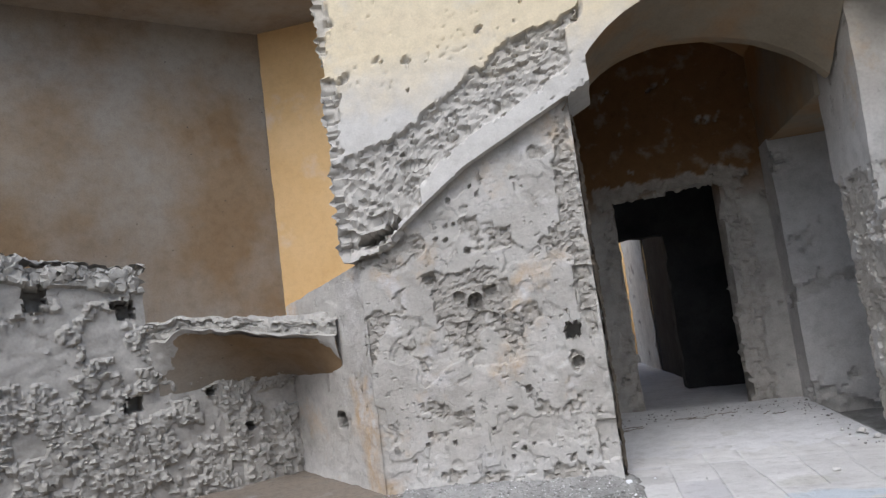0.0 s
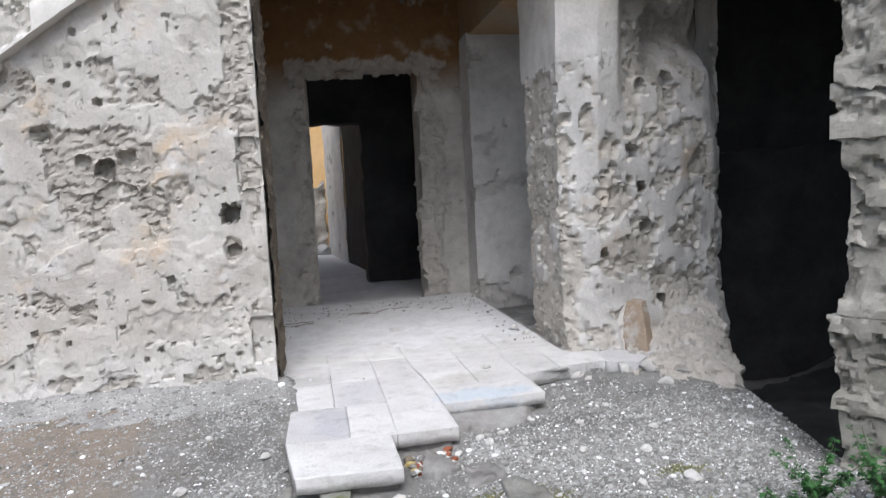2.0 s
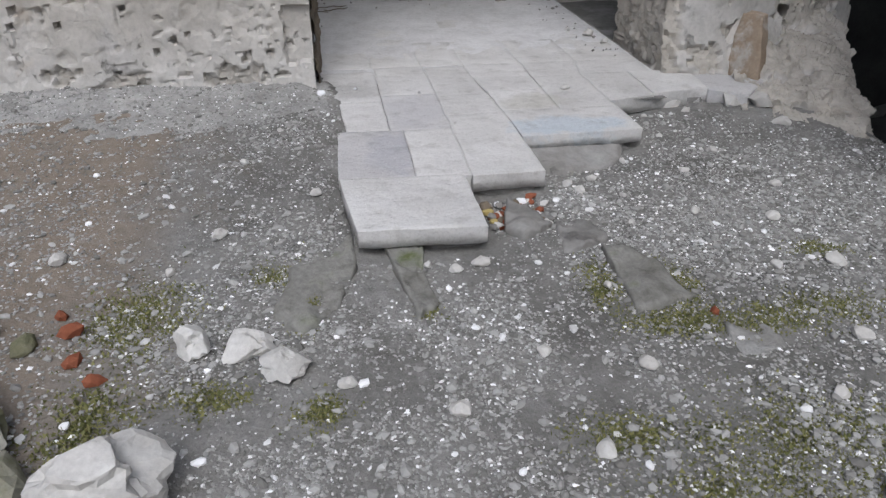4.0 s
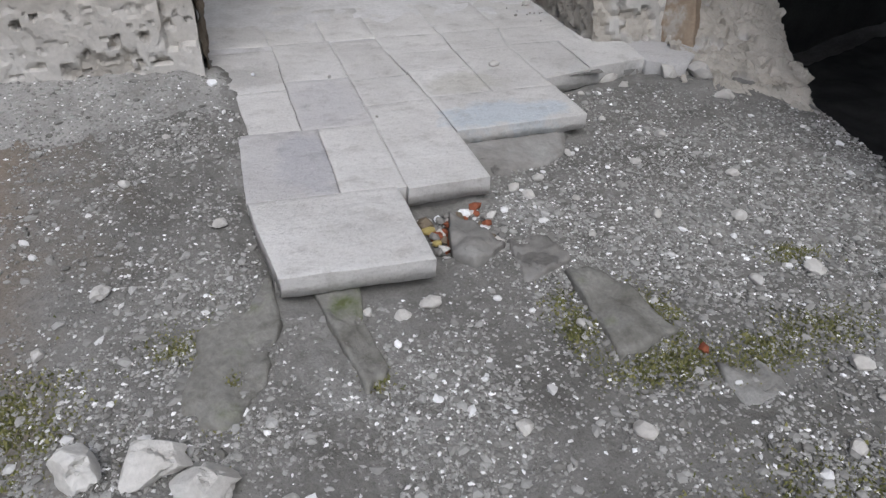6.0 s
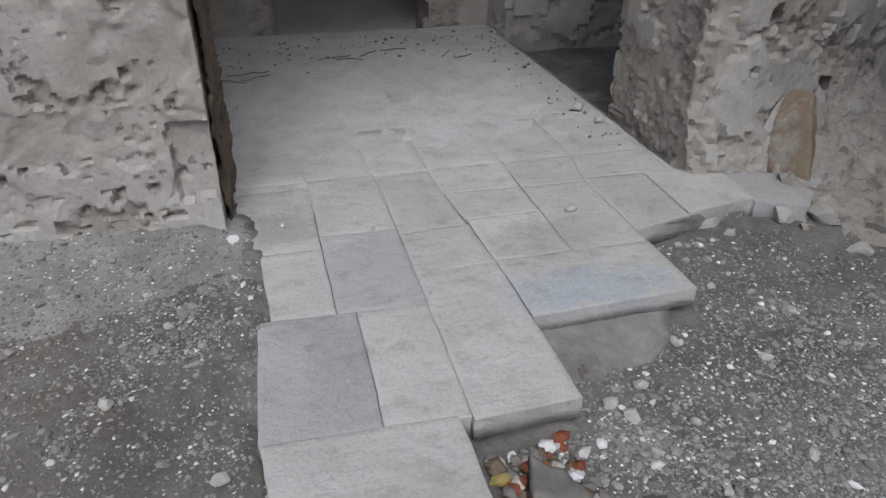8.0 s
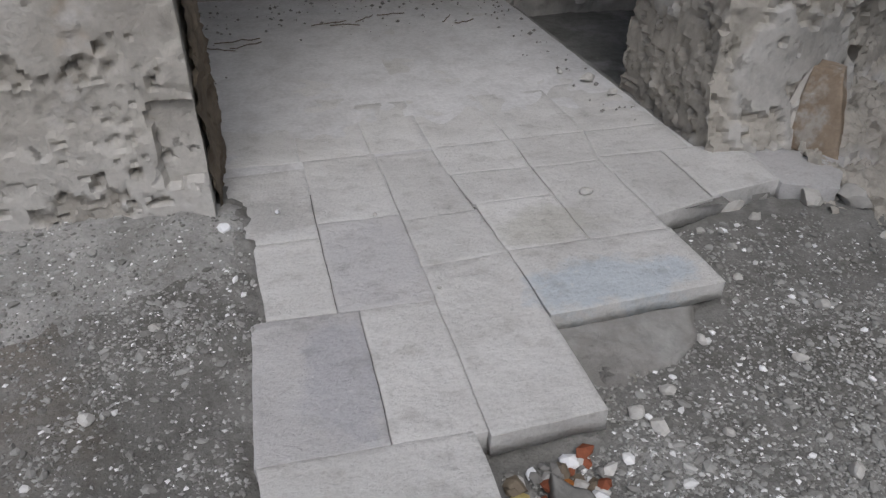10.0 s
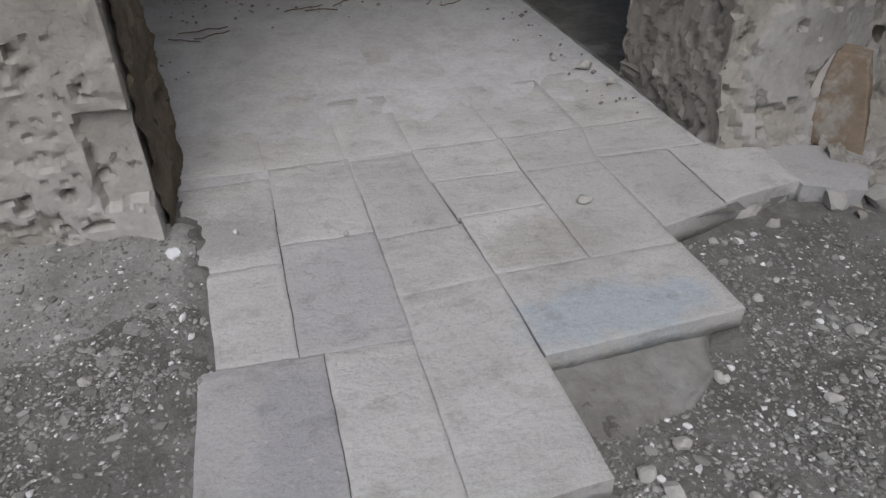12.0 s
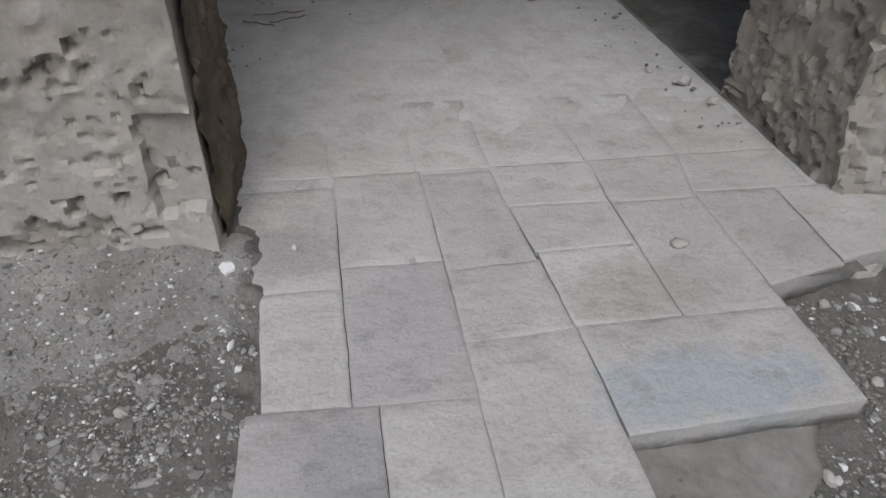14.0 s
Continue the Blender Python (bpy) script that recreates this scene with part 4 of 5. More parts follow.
        vs = [[bm.verts.new(at(ring[i], ring[j]) + Vector((0, 0, lift - (0.0022 if out(i) or out(j) else 0)))) for j in range(m)] for i in range(m)]
        for i in range(m - 1):
            for j in range(m - 1):
                bm.faces.new((vs[i][j], vs[i + 1][j], vs[i + 1][j + 1], vs[i][j + 1]))
        edge = [vs[i][0] for i in range(m)] + [vs[-1][j] for j in range(1, m)] + [vs[i][-1] for i in range(m - 2, -1, -1)] + [vs[0][j] for j in range(m - 2, 0, -1)]
        rim = [bm.verts.new(v.co) for v in edge]
        mid = [bm.verts.new(v.co + Vector((0, 0, -0.03))) for v in rim]
        low = [bm.verts.new(v.co + Vector((0, 0, -thick))) for v in rim]
        for i in range(len(rim)):
            j = (i + 1) % len(rim)
            bm.faces.new((rim[i], rim[j], mid[j], mid[i]))
            bm.faces.new((mid[i], mid[j], low[j], low[i]))
        bm.faces.new(low)
        for v in bm.verts:
            q = noise.noise_vector(v.co * 9.0) + 0.6 * noise.noise_vector(v.co * 27.0)
            if v.co.z > lift - 0.01:
                v.co += Vector((q.x * 0.0026, q.y * 0.0026, q.z * 0.0028))
            else:
                v.co += q * (0.013 if ledge else 0.007)
        ob = part("slab", bm, mat, root)
        ob.matrix_parent_inverse = back
    # the bed under the slabs
    bm = bmesh.new()
    for foot, z0, z1 in (([(0.16, -1.58), (0.64, -1.61), (0.65, -1.0), (0.14, -1.0)], -0.3, -0.055), ([(0.12, -1.2), (0.98, -1.2), (0.98, -0.3), (0.12, -0.3)], -0.3, -0.06),
                         ([(0.98, -0.80), (1.60, -0.78), (1.62, -0.2), (0.98, -0.2)], -0.3, -0.05), ([(0.06, -0.4), (2.28, -0.24), (2.3, 0.35), (0.06, 0.35)], -0.3, -0.05),
                         ([(-0.28, 0.2), (2.2, 0.2), (2.2, 3.1), (-0.28, 3.1)], -0.3, -0.03)):
        prism(bm, foot, z0, z1, 0.05)
    roughen(bm, lambda p: 0.012 if p.y < 0.3 else 0, 7.0, 3)
    bm2 = bmesh.new()
    for x0, x1, y0, y1 in ((0.2, 0.64, -1.6, -1.1), (0.15, 0.98, -1.19, -0.3), (0.98, 1.6, -0.78, -0.3), (0.1, 2.0, -0.34, 0.45)):
        quad(bm2, (x0, y0, -0.012), (x1, y0, -0.012), (x1, y1, -0.012), (x0, y1, -0.012), 0.05)
    roughen(bm2, 0.006, 9.0, 2)
    fill = part("joint_dirt", bm2, M_GROUND, root, "dark dirt filling the joints")
    fill.matrix_parent_inverse = back
    bm2 = bmesh.new()
    quad(bm2, (-0.25, 0.12, -0.003), (2.13, 0.12, -0.003), (2.13, 3.03, 0.006), (-0.25, 3.03, 0.006), 0.03)
    for v in bm2.verts:
        v.co.z += 0.006 * noise.noise(v.co * 3.0) + 0.004 * noise.noise(v.co * 11.0) + 0.03 * max(0, (v.co.y - 2.75) / 0.28) + 0.07 * max(0, 1 - (v.co.x + 0.25) / 0.3) * (0.6 + noise.noise(v.co * 6.0)) + 0.006 * min(1, v.co.y - 0.12) - 0.004
    dust = part("dust_layer", bm2, M_DUST, root, "layer of pale dust over the slabs")
    dust.matrix_parent_inverse = back
    bm2 = bmesh.new()
    quad(bm2, (-0.05, -1.2, -0.07), (0.24, -1.2, -0.07), (0.24, 0.1, -0.05), (-0.05, 0.1, -0.04), 0.015)
    for v in bm2.verts:
        v.co.z = drift_z(v.co.x, v.co.y)
    drift = part("dirt_drift", bm2, M_GROUND, root, "grey dirt washed over the slab edge")
    drift.matrix_parent_inverse = back
    bed = part("bed", bm, M_BED, root, "grey mortar bed under the slabs")
    bed.matrix_parent_inverse = back
    bm = bmesh.new()
    patch(bm, lambda u, v: (lerp(1.0, lerp(1.60, 1.46, v) - 0.25 * max(0, v - 0.6) * (u > 0.3), u), lerp(-0.79, -1.25 + 0.22 * u + 0.03 * noise.noise(Vector((u * 6, 2, 1))), v), lerp(-0.055, -0.125, v) - 0.05 * smooth(0.9, 1.0, max(v, u))), 40, 30)
    roughen(bm, 0.016, 6.0, 4)
    lump = part("mortar_lump", bm, M_BED, root, "spilled grey mortar under the broken edge")
    lump.matrix_parent_inverse = back

paving()

# ---- loose stones ----
def loose(name, label, category, x, y, size, mat, seed, group="", **kw):
    ob = stone(name, x, y, ground_z(x, y), size, mat, seed=seed, **kw)
    return tagged(ob, label, category, group)


loose("boulder", "large white broken stone block on the rubble", "boulder", -0.50, -2.72, (0.34, 0.26, 0.24), M_STONE, 1, sub=4, jag=0.6)
loose("stone", "pale broken stone lying on the gravel", "stone", -0.36, -2.13, (0.13, 0.12, 0.10), M_STONE, 2, sub=4, jag=0.7)
loose("stone", "pale broken stone lying on the gravel", "stone", -0.19, -2.16, (0.18, 0.12, 0.075), M_STONE, 3, sub=4, jag=0.7)
loose("stone", "pale broken stone lying on the gravel", "stone", -0.08, -2.27, (0.16, 0.14, 0.09), M_STONE, 4, sub=4, jag=0.7)
loose("boulder", "yellowish mossy boulder at the rubble heap", "boulder", -0.95, -2.45, (0.42, 0.36, 0.26), M_MOSS, 5, sub=4, jag=0.6)
loose("boulder", "grey boulder at the rubble heap", "boulder", -1.15, -2.05, (0.36, 0.24, 0.2), M_STONE, 6, sub=4, jag=0.6)

# ---- gravel ----
rng = random.Random(11)
verts, faces = [], []
ico = bmesh.new()
bmesh.ops.create_icosphere(ico, subdivisions=1, radius=0.5)
ico.verts.ensure_lookup_table()
BV = [v.co.copy() for v in ico.verts]
BF = [[v.index for v in f.verts] for f in ico.faces]
ico.free()


def on_paving(x, y):
    return (0.13 + 0.05 * noise.noise(Vector((y * 6, x * 3, 2))) + 0.03 * noise.noise(Vector((y * 17, 0, 5))) < x < 0.72 and y > -1.7) or (0.7 < x < 1.05 and y > -1.26) or (1.0 < x < 1.67 and y > -0.86) or (1.6 < x < 2.35 and y > -0.36) or (y > 0.0 and x < 2.6) or (x > 2.28 and y > -0.3 - 0.9 * (x - 2.28))


def scatter(total, base_v, base_f, low, high, power, seed):
    """Pebbles over the earth, thick in drifts and thin between them."""
    rng = random.Random(seed)
    spots = []
    while len(spots) < total:
        x, y = rng.uniform(-1.9, 3.0), rng.uniform(-3.5, 0.3) if rng.random() < 0.93 else rng.uniform(-5.0, -3.5)
        gate = smooth(-0.25, 0.25, noise.noise(Vector((x * 1.5, y * 1.5, 4))) + 0.6 * noise.noise(Vector((x * 4, y * 4, 7))))
        right = smooth(0.7, 1.0, x) * smooth(-0.75, -1.4, y)
        band = math.exp(-((x + 0.05) / 0.2) ** 2) * smooth(-0.35, -0.7, y)
        near = smooth(-1.7, -2.2, y)
        dens = 0.22 + (0.16 + 0.75 * max(right, band, near)) * gate + 0.18 * right * (1 - gate) + 0.7 * math.exp(-((x - 1.95) ** 2 + (y + 1.55) ** 2) / 0.25)
        dens *= 1 - 0.3 * smooth(-0.3, -0.6, x) * smooth(-1.6, -1.2, y)
        if on_paving(x, y) or rng.random() > dens:
            continue
        s = low + (high - low) * rng.random() ** power
        spots.append((x, y, max(ground_z(x, y), drift_z(x, y) if -0.05 < x < 0.24 and y > -1.2 else -1, bank_z(x, y) if -1.7 < x < 0.12 and -0.6 < y < 0.05 else -1) + s * 0.12, s))
    g = np.random.default_rng(seed)
    P = np.array(spots)
    n, m = len(P), len(base_v)
    shape = np.array(base_v)[None] * g.uniform(0.65, 1.35, (n, m, 3)) * np.stack([g.uniform(0.8, 1.5, n), g.uniform(0.6, 1.1, n), g.uniform(0.4, 0.8, n)], 1)[:, None] * P[:, 3][:, None, None]
    a = g.uniform(0, 6.28, n)
    ca, sa = np.cos(a)[:, None], np.sin(a)[:, None]
    out = np.stack([shape[..., 0] * ca - shape[..., 1] * sa, shape[..., 0] * sa + shape[..., 1] * ca, shape[..., 2]], -1) + P[:, None, :3]
    idx = (np.array(base_f)[None] + (np.arange(n) * m)[:, None, None]).reshape(-1, 3)
    return out.reshape(-1, 3), idx


OV = [(0.5, 0, 0), (-0.5, 0, 0), (0, 0.5, 0), (0, -0.5, 0), (0, 0, 0.5), (0, 0, -0.5)]
OF = [(0, 2, 4), (2, 1, 4), (1, 3, 4), (3, 0, 4), (2, 0, 5), (1, 2, 5), (3, 1, 5), (0, 3, 5)]
v1, f1 = scatter(150000, OV, OF, 0.005, 0.017, 1.7, 11)
v2, f2 = scatter(14000, [tuple(p) for p in BV], BF, 0.012, 0.036, 4.2, 12)
verts, faces = np.concatenate([v1, v2]).tolist(), np.concatenate([f1, f2 + len(v1)]).tolist()
me = bpy.data.meshes.new("gravel")
me.from_pydata(verts, [], faces)


def gravel_material():
    m = bpy.data.materials.new("gravel_stone")
    m.use_nodes = True
    n, l = m.node_tree.nodes, m.node_tree.links
    g = n.new("ShaderNodeNewGeometry")
    r = n.new("ShaderNodeValToRGB")
    for e, (p, c) in zip([r.color_ramp.elements[0], r.color_ramp.elements[1], r.color_ramp.elements.new(0.45), r.color_ramp.elements.new(0.9)],
                         ((0.0, (0.15, 0.145, 0.132)), (1.0, (0.50, 0.495, 0.48)), (0.45, (0.28, 0.275, 0.258)), (0.9, (0.39, 0.385, 0.365)))):
        e.position, e.color = p, (*c, 1)
    l.new(g.outputs["Random Per Island"], r.inputs[0])
    l.new(r.outputs[0], n["Principled BSDF"].inputs["Base Color"])
    n["Principled BSDF"].inputs["Roughness"].default_value = 0.9
    return m


me.materials.append(gravel_material())
tagged(new("gravel", me), "white and grey limestone gravel strewn over the earth", "gravel", kind="stuff")


# ---- rubble set round the paving ----
def lump(name, label, category, x, y, size, mat, seed, turn=0, lift=0.0, **kw):
    ob = stone(name, x, y, ground_z(x, y) + lift, size, mat, seed=seed, turn=turn, **kw)
    return tagged(ob, label, category, kw.get("group", ""))


def slab_stone(name, label, pts, top, thick, mat, category="stone", tilt=(0, 0)):
    """A flat stone with a broken outline: corners in the plan, a height for its top, a thickness."""
    bm = bmesh.new()
    c = sum((Vector((*p, 0)) for p in pts), Vector()) / len(pts)
    ring = []
    for a, b in zip(pts, pts[1:] + pts[:1]):
        for k in range(8):
            q = lerp(Vector((*a, 0)), Vector((*b, 0)), k / 8) - c
            ring.append(q * (1 + 0.14 * noise.noise((q + c) * 9) + 0.09 * noise.noise((q + c) * 30)))
    rows = []
    for f, z in ((0.0, 0), (0.25, 0.0), (0.5, 0.0), (0.7, 0.0), (0.88, 0.0), (0.97, -0.003), (1.0, -0.012), (1.03, -thick)):
        rows.append([bm.verts.new(q * f + Vector((0, 0, z + (0.03 * noise.noise((q * f + c) * 9) + 0.016 * noise.noise((q * f + c) * 23)) * min(1, 2 * f) + q.x * f * tilt[0] + q.y * f * tilt[1]))) for q in ring] if f else [bm.verts.new((0, 0, 0))])
    for r0, r1 in zip(rows, rows[1:]):
        for i in range(len(ring)):
            j = (i + 1) % len(ring)
            bm.faces.new((r0[0], r1[i], r1[j]) if len(r0) == 1 else (r0[i], r1[i], r1[j], r0[j]))
    bm.faces.new(rows[-1][::-1])
    ob = part(name, bm, mat)
    ob.location = (c.x, c.y, top)
    return tagged(ob, label, category)


slab_stone("foundation_stone", "long grey foundation stone with moss, sunk in the earth", [(-0.14, -2.02), (-0.02, -2.08), (0.09, -1.95), (0.16, -1.7), (0.13, -1.4), (-0.02, -1.45)], -0.088, 0.12, M_MOSSDARK)
slab_stone("foundation_stone", "curved narrow grey stone with a mossy tip", [(0.34, -2.04), (0.42, -2.0), (0.40, -1.8), (0.42, -1.62), (0.27, -1.60), (0.30, -1.8)], -0.088, 0.1, M_MOSSDARK)
slab_stone("mossy_slab", "pointed grey slab with mossy sides", [(1.07, -2.15), (1.30, -2.10), (1.24, -1.80), (1.10, -1.72)], -0.078, 0.1, M_MOSSDARK)
slab_stone("flat_stone", "flat grey stone in the shard-filled hollow", [(0.76, -1.55), (0.83, -1.61), (0.955, -1.55), (0.91, -1.41), (0.82, -1.33), (0.79, -1.42)], -0.068, 0.09, M_BED, tilt=(0.03, 0.05))
slab_stone("flat_stone", "flat grey earth-crusted stone", [(0.94, -1.75), (1.15, -1.68), (1.13, -1.52), (0.98, -1.50)], -0.085, 0.08, M_BED)
slab_stone("flat_stone", "flat pale stone sunk in gravel", [(1.30, -2.42), (1.48, -2.38), (1.46, -2.26), (1.33, -2.24)], -0.095, 0.08, M_DRIFT)
bm = bmesh.new()
wedge = [(2.57, 0.10), (2.68, -0.15), (2.78, -0.06), (2.70, 0.16)]
tip = [(2.655, 0.13), (2.735, 0.04), (2.80, 0.10), (2.74, 0.18)]
patch(bm, lambda u, v: (*lerp(lerp(Vector(wedge[0]), Vector(wedge[1]), u), lerp(Vector(tip[0]), Vector(tip[1]), u), v), lerp(-0.02, 0.335, v)), 16, 22)
patch(bm, lambda u, v: (*lerp(lerp(Vector(wedge[1]), Vector(wedge[2]), u), lerp(Vector(tip[1]), Vector(tip[2]), u), v), lerp(-0.02, 0.335, v)), 8, 22)
patch(bm, lambda u, v: (*lerp(lerp(Vector(tip[0]), Vector(tip[1]), u), lerp(Vector(tip[3]), Vector(tip[2]), u), v), 0.335), 16, 8)
patch(bm, lambda u, v: (*lerp(lerp(Vector(wedge[3]), Vector(wedge[0]), u), lerp(Vector(tip[3]), Vector(tip[0]), u), v), lerp(-0.02, 0.335, v)), 8, 22)
bmesh.ops.remove_doubles(bm, verts=bm.verts, dist=0.001)
roughen(bm, 0.012, 7.0, 3)
fillet = bmesh.new()
patch(fillet, lambda u, v: (*lerp(lerp(Vector((2.38, 0.06)), Vector((2.60, 0.07)), u), Vector((2.66, 0.14)), v), lerp(-0.01, 0.335, v ** 1.2)), 12, 16)
roughen(fillet, 0.008, 8.0, 2)
part("plaster_fillet", fillet, M_UPPER, rock, "pale plaster fillet beside the brown stone")
tagged(part("leaning_stone", bm, M_TAN), "flat-faced brown wedge of stone standing at the rock foot", "stone")
bm = bmesh.new()
inner = [(2.60, 0.0), (2.78, 0.2), (3.1, 0.36), (3.6, 0.6)]
outer = [(2.42, -0.46), (2.62, -0.68), (2.9, -0.95), (3.30, -0.25)]


def along(line, t):
    k = min(2, int(t * 3))
    return lerp(Vector(line[k]), Vector(line[k + 1]), t * 3 - k)


patch(bm, lambda u, v: (*lerp(along(inner, u), along(outer, u), v), lerp(-0.03 + 0.30 * u, -0.15, v ** 1.1)), 110, 70)
shatter(bm, 0.05, lambda c: 0.2, 6.0, 1.0)
roughen(bm, 0.012, 4.0, 2)
part("rock_apron", bm, M_ROCK, rock, "sloping broken foot of the rock pier")
for k, (x, y, sx, sy, sz) in enumerate([(1.80, -0.27, 0.26, 0.12, 0.07), (2.10, -0.22, 0.26, 0.12, 0.07), (2.42, -0.30, 0.18, 0.12, 0.08), (2.56, -0.38, 0.18, 0.13, 0.10), (2.56, -0.62, 0.10, 0.08, 0.06), (2.12, -0.36, 0.07, 0.05, 0.04), (1.86, -0.38, 0.05, 0.04, 0.03)]):
    tagged(stone("rubble_stone", x, y, ground_z(x, y) - 0.01, (sx, sy, sz), M_ROCK, seed=30 + k, turn=k * 37, sub=2, jag=0.6), "rough grey rubble stone at the rock foot", "stone", "rubble at the rock foot")

SHARDS = [(0.735, -1.30, 0.05, M_STONE), (0.79, -1.28, 0.03, M_CHALK), (0.82, -1.33, 0.045, M_BRICK), (0.735, -1.35, 0.055, M_YELLOW), (0.74, -1.44, 0.035, M_YELLOW), (0.86, -1.29, 0.045, M_BED), (0.90, -1.27, 0.05, M_CHALK), (0.945, -1.265, 0.05, M_BRICK),
          (0.87, -1.335, 0.04, M_AMBER), (0.78, -1.36, 0.04, M_BED), (0.93, -1.385, 0.05, M_CHALK), (0.96, -1.36, 0.04, M_BRICK), (0.765, -1.47, 0.035, M_BRICK), (0.80, -1.42, 0.035, M_AMBER), (0.99, -1.33, 0.035, M_STONE), (0.73, -1.50, 0.04, M_BED), (0.83, -1.27, 0.03, M_BED), (0.90, -1.345, 0.04, M_STONE)]
rng = random.Random(17)
SHARDS += [(rng.uniform(0.72, 0.98), rng.uniform(-1.5, -1.27), rng.uniform(0.03, 0.05), rng.choice((M_JAMB, M_JAMB, M_BED, M_BED, M_BRICK, M_STONE))) for _ in range(34)]
# Dark brown sheet over the hollow's bottom, beneath the shards.
bm = bmesh.new()
patch(bm, lambda u, v: (0.70 + 0.32 * u, -1.56 + 0.34 * v, ground_z(0.70 + 0.32 * u, -1.56 + 0.34 * v) + 0.012 - 0.05 * max(abs(u - 0.5), abs(v - 0.5)) ** 2 * 4), 20, 20)
roughen(bm, 0.01, 14.0, 2)
part("hollow_soil", bm, M_JAMB, ground, "dark brown soil sheet in the hollow beside the paving")
for k, (x, y, size, mat) in enumerate(SHARDS):
    words = {M_JAMB: "dark earthy chip", M_BED: "grey mortar chip", M_STONE: "grey stone chip", M_CHALK: "white glazed chip", M_BRICK: "red brick chip", M_YELLOW: "yellow glazed chip", M_AMBER: "orange tile chip"}[mat]
    tagged(stone("shard", x, y, ground_z(x, y) + 0.004 + 0.007 * (k % 3), (size * 1.5, size * 1.15, size * 0.7), mat, seed=80 + k, turn=k * 53, sub=1, jag=0.5), words + " in the hollow beside the paving", "shard", "shards in the hollow")

for k, (x, y, size, mat) in enumerate([(0.055, -0.10, 0.05, M_CHALK), (1.45, -0.16, 0.05, M_STONE), (0.60, -0.13, 0.02, M_STONE), (0.25, -0.02, 0.02, M_CHALK), (0.72, -0.62, 0.016, M_STONE), (2.0, 1.0, 0.07, M_STONE), (2.05, 0.8, 0.05, M_STONE), (1.9, 1.15, 0.04, M_STONE)]):
    tagged(stone("pebble", x, y, 0.008, (size * 1.3, size, size * 0.7), mat, seed=120 + k, turn=k * 31, sub=2), "small pale stone lying on the slabs", "pebble", "pebbles on the slabs")
for k, (x, y, size) in enumerate([(1.28, -1.12, 0.045), (1.14, -1.18, 0.05), (1.18, -1.24, 0.05), (1.36, -1.3, 0.03), (0.62, -1.75, 0.06), (0.52, -1.78, 0.05), (0.42, -1.74, 0.035), (1.03, -1.98, 0.035), (1.75, -1.1, 0.04), (1.6, -1.5, 0.045), (1.9, -1.6, 0.06), (1.7, -1.95, 0.05), (2.1, -1.3, 0.05), (1.3, -1.55, 0.03), (-0.35, -1.5, 0.06), (-0.5, -1.7, 0.045), (-0.3, -0.9, 0.04), (-0.15, -0.6, 0.03), (0.02, -1.25, 0.05), (-0.9, -1.6, 0.07), (1.5, -0.95, 0.04), (1.8, -0.7, 0.035), (2.0, -0.9, 0.05), (0.7, -2.3, 0.05), (0.4, -2.5, 0.06), (1.0, -2.4, 0.06), (1.5, -2.6, 0.05), (0.1, -2.35, 0.05), (0.75, -2.7, 0.06), (1.75, -2.35, 0.06), (1.95, -1.95, 0.07)]):
    loose("stone", "small pale limestone piece on the gravel", "stone", x, y, (size * 1.3, size, size * 0.7), M_STONE, 150 + k, "limestone pieces on the gravel", turn=k * 41)
for k, (x, y, sx) in enumerate([(-0.74, -2.02, 0.10), (-0.70, -2.16, 0.09), (-0.80, -1.92, 0.07), (-0.62, -2.25, 0.08), (1.33, -2.18, 0.05)]):
    loose("brick_piece", "broken red brick piece in the rubble", "brick", x, y, (sx, sx * 0.7, sx * 0.6), M_BRICK, 200 + k, "brick pieces", turn=k * 67, sub=1)
for k, (x, y, sx) in enumerate([(-1.02, -2.0, 0.16), (-0.86, -2.08, 0.10), (-1.3, -2.3, 0.3), (-0.75, -2.62, 0.2), (1.45, -2.98, 0.2)]):
    loose("boulder", "grey rubble stone with moss in its hollows", "boulder", x, y, (sx, sx * 0.8, sx * 0.6), M_MOSS if k % 2 or k == 4 else M_STONE, 220 + k, turn=k * 61)

# ---- moss and weeds ----
def leaf_material(name, dark, light, rough=0.6):
    m = bpy.data.materials.new(name)
    m.use_nodes = True
    n, l = m.node_tree.nodes, m.node_tree.links
    g = n.new("ShaderNodeNewGeometry")
    r = n.new("ShaderNodeValToRGB")
    r.color_ramp.elements[0].color, r.color_ramp.elements[1].color = (*dark, 1), (*light, 1)
    l.new(g.outputs["Random Per Island"], r.inputs[0])
    l.new(r.outputs[0], n["Principled BSDF"].inputs["Base Color"])
    n["Principled BSDF"].inputs["Roughness"].default_value = rough
    return m


